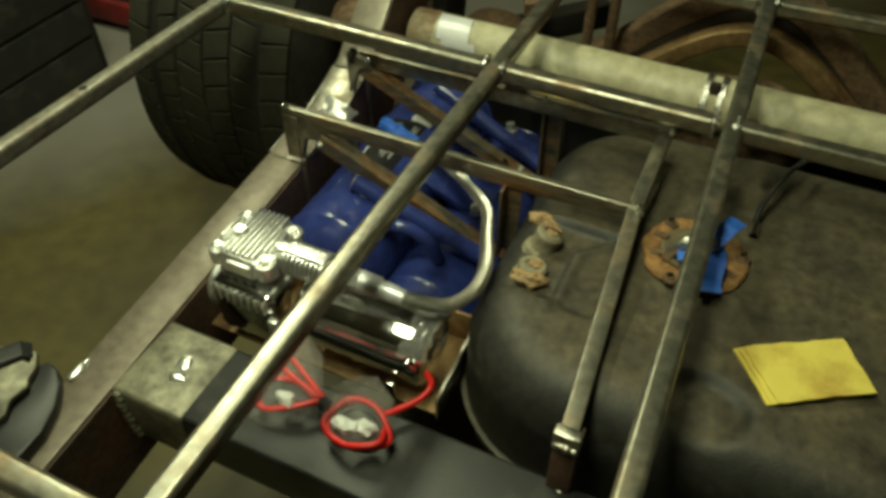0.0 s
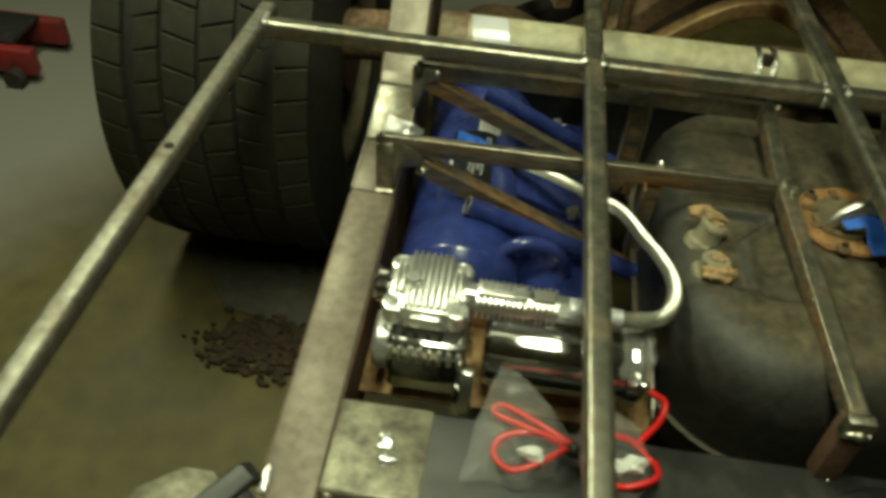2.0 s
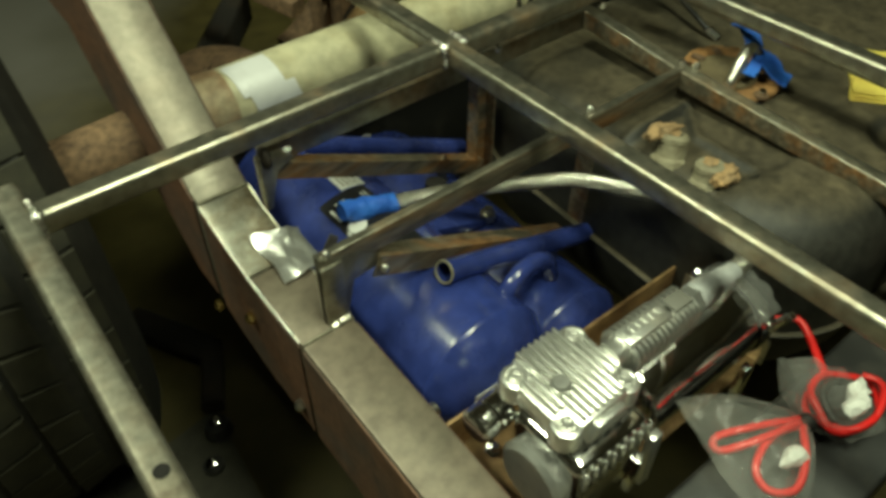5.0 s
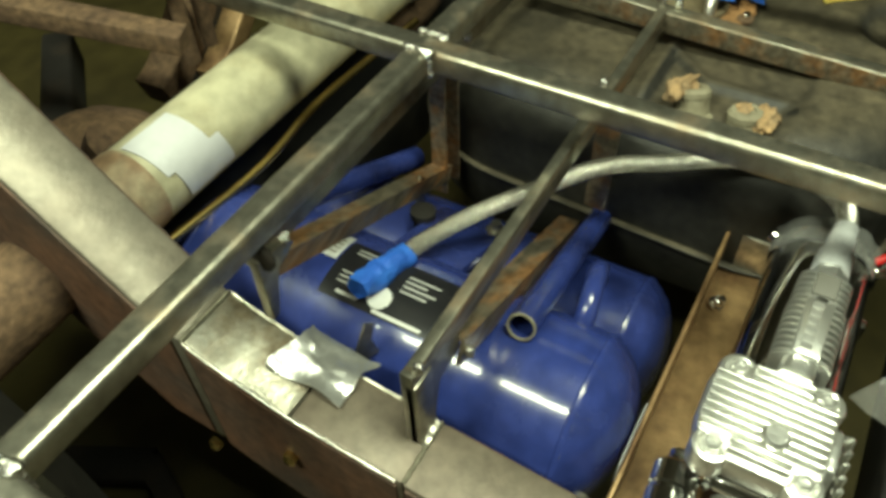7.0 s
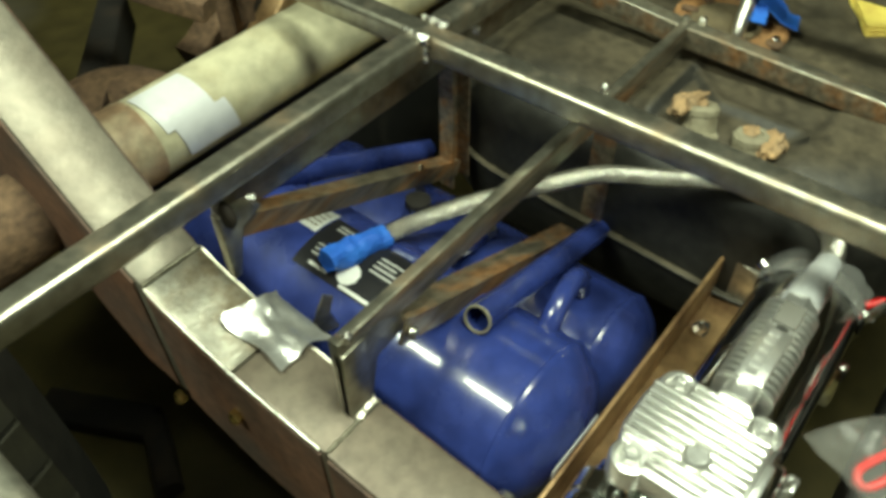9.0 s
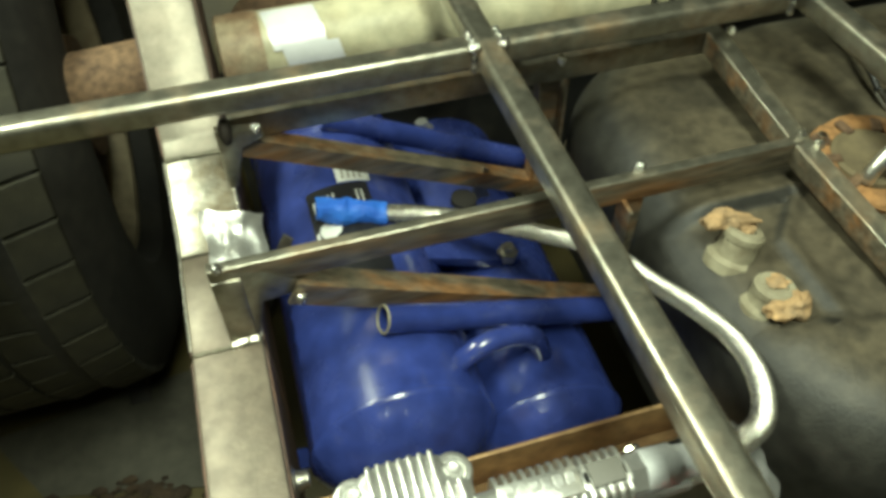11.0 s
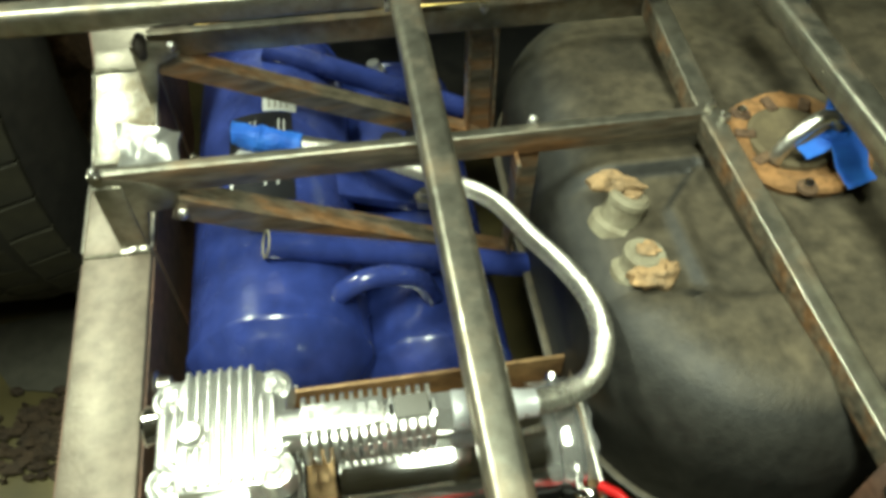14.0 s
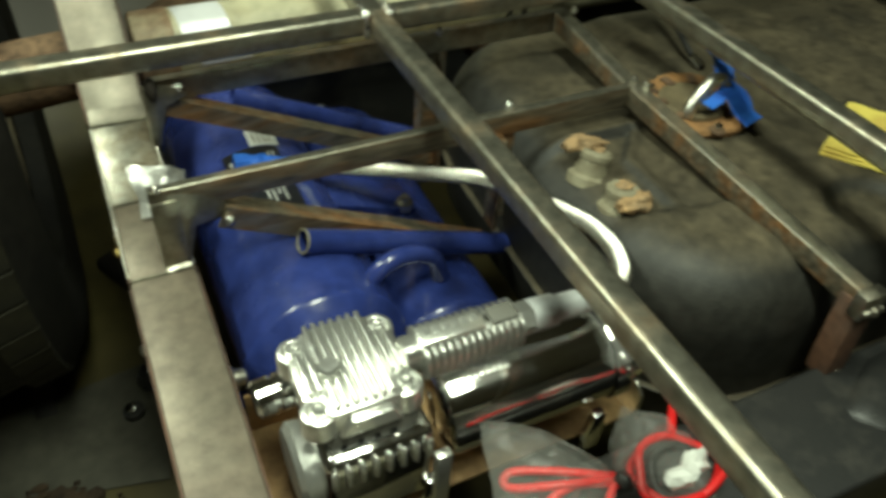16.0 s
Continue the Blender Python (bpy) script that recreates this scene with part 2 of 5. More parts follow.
def part(name, bm, material, parent=None, label="", smooth=True):
    """Link a bmesh as ONE mesh object under a thing or a part."""
    finish(bm, smooth)
    me = bpy.data.meshes.new(name)
    bm.to_mesh(me)
    bm.free()
    for m in (material if isinstance(material, (list, tuple)) else [material]):
        me.materials.append(m)
    ob = new(name, me)
    if parent is not None:
        ob.parent = parent
        ob.matrix_parent_inverse = parent.matrix_basis.inverted()
    if label:
        tagged(ob, label)
    return ob


def thing(name, at, label, category, group="", kind=""):
    ob = new(name)
    ob.empty_display_size = 0.05
    ob.matrix_basis = Matrix.Translation(at)
    return tagged(ob, label, category, group, kind)


def add(bm, other):
    """Join another bmesh into bm."""
    me = bpy.data.meshes.new("tmp")
    other.to_mesh(me)
    other.free()
    bm.from_mesh(me)
    bpy.data.meshes.remove(me)
    return bm


def box(size, at=(0, 0, 0), bevel=0.0, seg=2, turn=None):
    bm = bmesh.new()
    bmesh.ops.create_cube(bm, size=1)
    bmesh.ops.scale(bm, vec=size, verts=bm.verts)
    if bevel:
        bmesh.ops.bevel(bm, geom=bm.edges[:], offset=bevel, segments=seg, profile=0.5, affect="EDGES")
    m = Matrix.Translation(at)
    if turn is not None:
        m = m @ turn
    bmesh.ops.transform(bm, matrix=m, verts=bm.verts)
    return bm


def rounded_rect(w, h, r, seg=3):
    pts = []
    for cx, cy, a0 in ((w / 2 - r, h / 2 - r, 0), (-w / 2 + r, h / 2 - r, 90), (-w / 2 + r, -h / 2 + r, 180), (w / 2 - r, -h / 2 + r, 270)):
        for i in range(seg + 1):
            a = radians(a0 + 90 * i / seg)
            pts.append((cx + r * math.cos(a), cy + r * math.sin(a)))
    return pts


def circle(r, n=16):
    return [(r * math.cos(2 * math.pi * i / n), r * math.sin(2 * math.pi * i / n)) for i in range(n)]


def sweep(points, profile, up=(0, 0, 1), scales=None, caps=True, closed=False):
    """Carry a closed profile (sideways, upwards) along points."""
    pts = [Vector(p) for p in points]
    n = len(pts)
    bm = bmesh.new()
    rings = []
    upv = Vector(up)
    for i, p in enumerate(pts):
        if closed:
            d = pts[(i + 1) % n] - pts[i - 1]
        elif i == 0:
            d = pts[1] - pts[0]
        elif i == n - 1:
            d = pts[-1] - pts[-2]
        else:
            d = (pts[i + 1] - p).normalized() + (p - pts[i - 1]).normalized()
        d.normalize()
        side = d.cross(upv)
        if side.length < 1e-4:
            side = d.cross(Vector((1, 0, 0.2)))
        side.normalize()
        u = side.cross(d).normalized()
        s = scales[i] if scales else 1.0
        rings.append([bm.verts.new(p + side * (a * s) + u * (b * s)) for a, b in profile])
    k = len(profile)
    for i in range(n if closed else n - 1):
        r0, r1 = rings[i], rings[(i + 1) % n]
        for j in range(k):
            bm.faces.new((r0[j], r0[(j + 1) % k], r1[(j + 1) % k], r1[j]))
    if caps and not closed:
        bm.faces.new(rings[0])
        bm.faces.new(rings[-1][::-1])
    return bm


def smooth_path(points, n=8):
    """Catmull-Rom through points."""
    p = [Vector(q) for q in points]
    p = [p[0] * 2 - p[1]] + p + [p[-1] * 2 - p[-2]]
    out = []
    for i in range(1, len(p) - 2):
        for k in range(n):
            t = k / n
            a, b, c, d = p[i - 1], p[i], p[i + 1], p[i + 2]
            out.append(0.5 * (2 * b + (c - a) * t + (2 * a - 5 * b + 4 * c - d) * t * t + (3 * b - a - 3 * c + d) * t ** 3))
    out.append(p[-2])
    return out


def lathe(profile, origin, axis, n=40):
    """Turn (along, radius) pairs about an axis through origin."""
    ax = Vector(axis).normalized()
    o = Vector(origin)
    s = ax.orthogonal().normalized()
    t = ax.cross(s)
    bm = bmesh.new()
    rings = []
    for a, r in profile:
        if r < 1e-6:
            rings.append([bm.verts.new(o + ax * a)])
        else:
            rings.append([bm.verts.new(o + ax * a + (s * math.cos(2 * math.pi * i / n) + t * math.sin(2 * math.pi * i / n)) * r) for i in range(n)])
    for r0, r1 in zip(rings, rings[1:]):
        for i in range(n):
            j = (i + 1) % n
            if len(r0) == 1 and len(r1) == 1:
                continue
            if len(r0) == 1:
                bm.faces.new((r0[0], r1[j], r1[i]))
            elif len(r1) == 1:
                bm.faces.new((r0[i], r0[j], r1[0]))
            else:
                bm.faces.new((r0[i], r0[j], r1[j], r1[i]))
    return bm


def prism(outline, axis, lo, hi, bevel=0.0):
    """Extrude a flat outline along x, y or z."""
    order = {"x": lambda a, b, c: (c, a, b), "y": lambda a, b, c: (a, c, b), "z": lambda a, b, c: (a, b, c)}[axis]
    bm = bmesh.new()
    r0 = [bm.verts.new(order(a, b, lo)) for a, b in outline]
    r1 = [bm.verts.new(order(a, b, hi)) for a, b in outline]
    bm.faces.new(r0)
    bm.faces.new(r1[::-1])
    k = len(outline)
    for i in range(k):
        bm.faces.new((r0[i], r0[(i + 1) % k], r1[(i + 1) % k], r1[i]))
    if bevel:
        bmesh.ops.recalc_face_normals(bm, faces=bm.faces)
        bmesh.ops.bevel(bm, geom=bm.edges[:], offset=bevel, segments=2, profile=0.5, affect="EDGES")
    return bm


def lump(at, size, seed=0, rough=0.3, div=2):
    """An uneven blob."""
    bm = bmesh.new()
    bmesh.ops.create_icosphere(bm, subdivisions=div, radius=1)
    for v in bm.verts:
        v.co *= 1 + rough * noise.noise(v.co * 1.7 + Vector((seed * 3.1, seed * 1.7, seed)))
    bmesh.ops.scale(bm, vec=size, verts=bm.verts)
    bmesh.ops.translate(bm, vec=at, verts=bm.verts)
    return bm


def bead(points, r=0.004, seed=0):
    """A weld bead: one rippled strand along a line."""
    p = [Vector(q) for q in points]
    pts, sc = [], []
    k = seed
    for a, b in zip(p, p[1:]):
        n = max(4, int((b - a).length / (r * 0.45)))
        for i in range(n):
            k += 1
            w = 0.25 * r * noise.noise(Vector((k * 0.31, seed, 1.5)))
            pts.append(a.lerp(b, i / n) + Vector((w, w, 0.4 * w)))
            sc.append(0.95 + 0.12 * math.sin(k * 1.6) + 0.4 * noise.noise(Vector((k * 0.23, seed * 0.7, 0))))
    pts.append(p[-1])
    sc.append(0.5)
    sc[0] = 0.5
    return sweep(pts, circle(r, 8), scales=sc)


def square_tube(p0, p1, w, h=None, r=0.006, up=(0, 0, 1)):
    return sweep([p0, p1], rounded_rect(w, h or w, r, 5), up)

# ---- setting ----
def build_setting():
    bm = box((9, 9, 0.1), (0, 0, FLOOR_Z - 0.05))
    tagged(part("floor", bm, M_CONCRETE), "stained tan concrete garage floor with oil marks", "floor", kind="structure")
    tagged(part("ceiling", box((9, 9, 0.1), (0, 0, CEIL_Z + 0.05)), M_CEIL), "plain pale garage ceiling", "ceiling", kind="structure")
    h = CEIL_Z - FLOOR_Z
    for nm, size, at in (("wall_north", (9, 0.12, h), (0, 4.44, FLOOR_Z + h / 2)), ("wall_south", (9, 0.12, h), (0, -4.44, FLOOR_Z + h / 2)),
                         ("wall_east", (0.12, 8.76, h), (4.44, 0, FLOOR_Z + h / 2)), ("wall_west", (0.12, 8.76, h), (-4.44, 0, FLOOR_Z + h / 2))):
        tagged(part(nm, box(size, at), M_WALL), "plain dim garage wall", "wall", kind="structure")


build_setting()

TW = 0.032


# ---- bed frame of square tube ----
def build_bed_frame():
    f = thing("bed_frame", (0, 0, 0), "welded bare steel square tube truck bed frame", "frame")
    z = -TW / 2

    def tube(a, b, nm="tube", material=M_TUBE):
        return part(nm, square_tube((*a, z), (*b, z), TW, None, 0.0085), material, f)
    l0 = tube((-0.594, 0.06), (-0.618, -1.02), "side_tube", M_TUBE_DULL)
    # bolt hole in the side tube
    part("bolt_hole", lathe([(0, 0.0), (0, 0.0055), (0.0010, 0.0072), (0.0010, 0.0)], (-0.6025, -0.384, 0), (0, 0, 1), 16), M_HOLE, l0, "dark drilled bolt hole")
    tube((0.0, 1.0), (0.004, -0.955), "long_tube")
    tube((0.398, 1.0), (0.447, -1.02), "long_tube")
    tube((0.95, 1.0), (0.98, -1.02), "long_tube")
    tube((-0.580, 0), (-0.016, 0), "cross_tube")
    tube((0.016, 0), (0.394, 0), "cross_tube")
    tube((0.426, 0), (0.95, 0), "cross_tube")
    tube((-0.597, -0.965), (0.432, -0.965), "cross_tube")
    tube((0.015, 0.47), (0.385, 0.47), "cross_tube")
    tube((0.417, 0.47), (0.95, 0.49), "cross_tube")
    s = TW / 2
    k = 0
    for x, y in ((0, 0), (0.41, 0), (-0.596, 0), (0.410, 0.47), (0.004, -0.955)):
        for sx in (-1, 1):
            if x < -0.5 and sx < 0:
                continue
            k += 9
            e = x + sx * (s + 0.001)
            part("weld", bead([(e, y + s, 0.001), (e, y - s - 0.001, 0.001), (e, y - s - 0.001, -TW)], 0.0038, k), M_WELD, f, "bright lumpy weld bead")
            part("weld", lump((e, y - s, 0.001), (0.008, 0.007, 0.005), k, 0.4, 2), M_WELD, f)


build_bed_frame()


# ---- chassis rail ----
RAIL_X0, RAIL_X1 = -0.388, -0.312
TOP = [(-1.25, -0.285), (-0.2, -0.196), (-0.06, -0.182), (0.03, -0.155), (0.085, -0.13), (0.40, 0.165), (0.75, 0.20), (1.3, 0.20)]


def rail_z(y):
    for (a, za), (b, zb) in zip(TOP, TOP[1:]):
        if a <= y <= b:
            return za + (zb - za) * (y - a) / (b - a)
    return TOP[-1][1]


def build_rail():
    f = thing("chassis_rail", (-0.35, -0.2, -0.3), "boxed steel chassis rail with a welded kick-up", "chassis rail")
    depth = 0.20

    def seg(y0, y1, nm, inset=0.0, mt=M_RAIL):
        ys = [y0] + [y for y, _ in TOP if y0 < y < y1] + [y1]
        top = [(y, rail_z(y) + inset) for y in ys]
        bot = [(y + (0.05 if y > 0.08 else 0), rail_z(y) - depth) for y in reversed(ys)]
        return part(nm, prism(top + bot, "x", RAIL_X0, RAIL_X1, 0.004), mt, f)
    seg(-1.25, -0.198, "rail_section")
    seg(-0.196, -0.066, "notch_section", 0.0008, M_RAIL)
    seg(-0.064, 0.060, "notch_section", 0.001, M_NOTCH)
    seg(0.062, 1.3, "kick_up_section", 0.001, M_KICK)
    # brown primer left on the sides
    for x, t in ((RAIL_X0 - 0.0005, 0.002), (RAIL_X1 + 0.0005, 0.002)):
        for (y0, y1) in ((-1.25, -0.2), (-0.19, 0.055), (0.075, 1.29)):
            ys = [y0] + [y for y, _ in TOP if y0 < y < y1] + [y1]
            o = [(y, rail_z(y) - 0.007) for y in ys] + [(y + (0.05 if y > 0.08 else 0), rail_z(y) - depth + 0.004) for y in reversed(ys)]
            part("side_skin", prism(o, "x", x - t, x + t), M_RAIL_SIDE, f, "brown primer on the rail side")
    for k, pts in enumerate(([(RAIL_X0 + 0.002, -0.197), (RAIL_X1, -0.197)], [(RAIL_X0, 0.061), (RAIL_X1, 0.061)])):
        part("weld", bead([(x, y, rail_z(y) + 0.0005) for x, y in pts], 0.0026, 40 + k * 20), M_PATINA, f)
    for k, x in enumerate((RAIL_X0, RAIL_X1)):
        pts = [(x, y, rail_z(y)) for y in (-0.19, -0.06, 0.03, 0.06)]
        part("weld", bead(pts, 0.0020, 100 + 50 * k), M_BRIGHT, f, "bright lumpy weld bead")
    bolts = ((-0.165, -0.352, M_BRIGHT, "bright bolt head"), (0.078, -0.356, M_GOLD, "brass coloured bolt head"), (-0.055, -0.266, M_GOLD, "brass coloured bolt head"))
    for y, z, mt, lb in bolts:
        part("bolt", lathe([(0, 0.0), (0, 0.009), (0.008, 0.009), (0.012, 0.004), (0.012, 0)], (RAIL_X0 - 0.002, y, z), (-1, 0, 0), 6), mt, f, lb)
    part("bolt", lathe([(0, 0.016), (0.004, 0.017), (0.006, 0.012), (0.018, 0.009), (0.02, 0)], (RAIL_X1, -0.343, -0.245), (1, 0, 0), 20), M_BRIGHT, f, "bright bolt with a wide washer")
    # crumpled silver tape
    t = box((0.068, 0.082, 0.002), (-0.321, -0.064, 0))
    bmesh.ops.subdivide_edges(t, edges=t.edges[:], cuts=13, use_grid_fill=True)
    for v in t.verts:
        x, y = v.co.x, v.co.y
        v.co.z += rail_z(y) + 0.009 + 0.009 * noise.noise(Vector((x * 34, y * 30, 2))) + 0.003 * noise.noise(Vector((x * 90, y * 80, 5))) - 0.7 * max(0.0, x - RAIL_X1)
        v.co.x += 0.008 * noise.noise(Vector((x * 30, y * 30, 9)))
        v.co.y += 0.010 * noise.noise(Vector((x * 30, y * 30, 15)))
    part("tape_scrap", t, M_DUCT, f, "crumpled silver tape stuck on the rail")


build_rail()


def angle_iron(p0, p1, w=0.03, t=0.004, flip=1):
    """L-section bar: one leg flat, one hanging."""
    prof = [(0, 0), (flip * w, 0), (flip * w, -t), (flip * t, -t), (flip * t, -w), (0, -w)]
    return sweep([p0, p1], prof if flip > 0 else prof[::-1])


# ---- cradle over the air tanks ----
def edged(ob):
    """Faces of a bar that point up take the brighter mill steel."""
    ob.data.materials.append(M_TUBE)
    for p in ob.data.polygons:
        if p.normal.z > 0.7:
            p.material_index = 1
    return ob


def build_cradle():
    f = thing("tank_cradle", (-0.33, -0.19, -0.2), "welded angle iron and flat bar cradle over the air tank", "bracket")
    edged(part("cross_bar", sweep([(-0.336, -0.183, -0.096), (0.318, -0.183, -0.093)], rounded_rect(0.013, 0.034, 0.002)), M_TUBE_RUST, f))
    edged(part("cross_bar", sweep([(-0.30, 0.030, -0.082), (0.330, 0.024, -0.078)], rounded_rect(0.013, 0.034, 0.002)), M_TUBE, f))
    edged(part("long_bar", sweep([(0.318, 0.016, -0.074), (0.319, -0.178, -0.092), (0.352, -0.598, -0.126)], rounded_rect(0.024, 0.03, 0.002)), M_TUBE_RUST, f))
    part("drop_leg", box((0.033, 0.03, 0.125), (0.353, -0.594, -0.186), 0.003, 2, Matrix.Rotation(radians(-3), 4, "X")), M_RAIL_SIDE, f, "brown primed drop leg")
    part("weld", bead([(0.338, -0.610, -0.132), (0.369, -0.610, -0.132)], 0.006, 300), M_BRIGHT, f)
    part("weld", bead([(0.336, -0.609, -0.243), (0.369, -0.609, -0.243)], 0.006, 310), M_BRIGHT, f)
    part("end_plate", box((0.036, 0.018, 0.035), (0.352, -0.602, -0.126), 0.003), M_BRIGHT, f, "bright ground end of the bar")
    # posts from the rail
    o = [(-0.345, -0.078), (-0.29, -0.094), (-0.262, -0.115), (-0.262, -0.135), (-0.30, -0.14), (-0.315, -0.2), (-0.345, -0.2)]
    part("post", prism(o, "y", -0.190, -0.176, 0.0015), M_TUBE, f, "grey flame-cut gusset post")
    part("post_leg", box((0.03, 0.012, 0.11), (-0.330, -0.186, -0.15), 0.002), M_TUBE, f)
    part("weld", bead([(-0.345, -0.193, -0.196), (-0.314, -0.193, -0.196)], 0.006, 330), M_BRIGHT, f)
    o = [(-0.316, -0.062), (-0.275, -0.068), (-0.262, -0.08), (-0.29, -0.092), (-0.306, -0.15), (-0.316, -0.15)]
    part("post", prism(o, "y", 0.0, 0.012, 0.0015), M_TUBE, f, "bright flame-cut gusset post")
    # sloping angle irons down to the uprights
    part("angle_iron", angle_iron((-0.262, -0.196, -0.118), (0.125, -0.170, -0.322), 0.03, 0.004, -1), M_TUBE_RUST, f)
    part("angle_iron", angle_iron((-0.29, 0.006, -0.082), (0.115, 0.035, -0.29), 0.025, 0.004, -1), M_TUBE_RUST, f)
    # uprights
    part("upright", angle_iron((0.10, -0.182, -0.106), (0.10, -0.180, -0.26), 0.03, 0.004, 1), M_TUBE_RUST, f)
    part("upright", sweep([(0.108, 0.04, -0.08), (0.112, 0.045, -0.33)], [(-0.02, 0.012), (-0.02, -0.012), (-0.016, -0.012), (-0.016, 0.008), (0.016, 0.008), (0.016, -0.012), (0.02, -0.012), (0.02, 0.012)], (0, 1, 0)), M_TUBE_RUST, f)
    # weld nubs
    for k, (x, y, z) in enumerate(((0.122, -0.176, -0.076), (0.321, -0.18, -0.074), (0.33, -0.2, -0.074), (-0.335, -0.19, -0.075), (0.10, 0.0, -0.05), (0.33, 0.0, -0.052), (-0.27, 0.004, -0.07), (-0.262, -0.2, -0.135))):
        part("weld_nub", lump((x, y, z), (0.006, 0.006, 0.007), 60 + k, 0.4, 2), M_WELD, f)
    # solid dark lump stands for the shade inside the hollow bar end
    part("open_end_shade", lump((-0.304, 0.004, -0.066), (0.008, 0.017, 0.017), 3, 0.1, 2), M_DARK, f, "dark lump for the shade in the open end of the bar")


build_cradle()

# ---- air tank ----
T1, T2, TR = Vector((-0.184, 0, -0.303)), Vector((-0.003, 0, -0.388)), 0.107
Y_NEAR, Y_FAR = -0.306, 0.215


def tank_shell(c, y0, y1, r):
    k = r / 0.107
    prof = [(-0.054, 0.0), (-0.0525, 0.022 * k), (-0.048, 0.045 * k), (-0.040, 0.066 * k), (-0.028, 0.085 * k), (-0.013, 0.099 * k), (-0.003, r - 0.001), (0, r + 0.0015), (0.004, r + 0.0018),
            (0.006, r), ((y1 - y0) / 2, r)]
    prof = prof + [((y1 - y0) - a, q) for a, q in prof[-2::-1]]
    return lathe(prof, (c.x, y0, c.z), (0, 1, 0), 56)


def on_tank(c, ang, y, off=0.0):
    a = radians(ang)
    return Vector((c.x + (TR + off) * math.sin(a), y, c.z + (TR + off) * math.cos(a)))


def patch(c, a0, a1, y0, y1, off=0.0008, th=0.0006, n=12):
    """A thin curved label on the tank."""
    bm = bmesh.new()
    lo = [[bm.verts.new(on_tank(c, a0 + (a1 - a0) * i / n, y, off)) for i in range(n + 1)] for y in (y0, y1)]
    hi = [[bm.verts.new(on_tank(c, a0 + (a1 - a0) * i / n, y, off + th)) for i in range(n + 1)] for y in (y0, y1)]
    for i in range(n):
        bm.faces.new((hi[0][i], hi[0][i + 1], hi[1][i + 1], hi[1][i]))
        bm.faces.new((lo[0][i], lo[1][i], lo[1][i + 1], lo[0][i + 1]))
        for k in (0, 1):
            bm.faces.new((lo[k][i], lo[k][i + 1], hi[k][i + 1], hi[k][i]))
    for i in (0, n):
        bm.faces.new((lo[0][i], hi[0][i], hi[1][i], lo[1][i]))
    return bm


def hollow_pipe(p0, p1, r, wall=0.002, n=24):
    p0, p1 = Vector(p0), Vector(p1)
    L = (p1 - p0).length
    return lathe([(0.03, r - wall), (0, r - wall), (0, r), (L, r), (L, r - wall), (L - 0.03, r - wall), (L - 0.03, 0.0)], p0, p1 - p0, n)


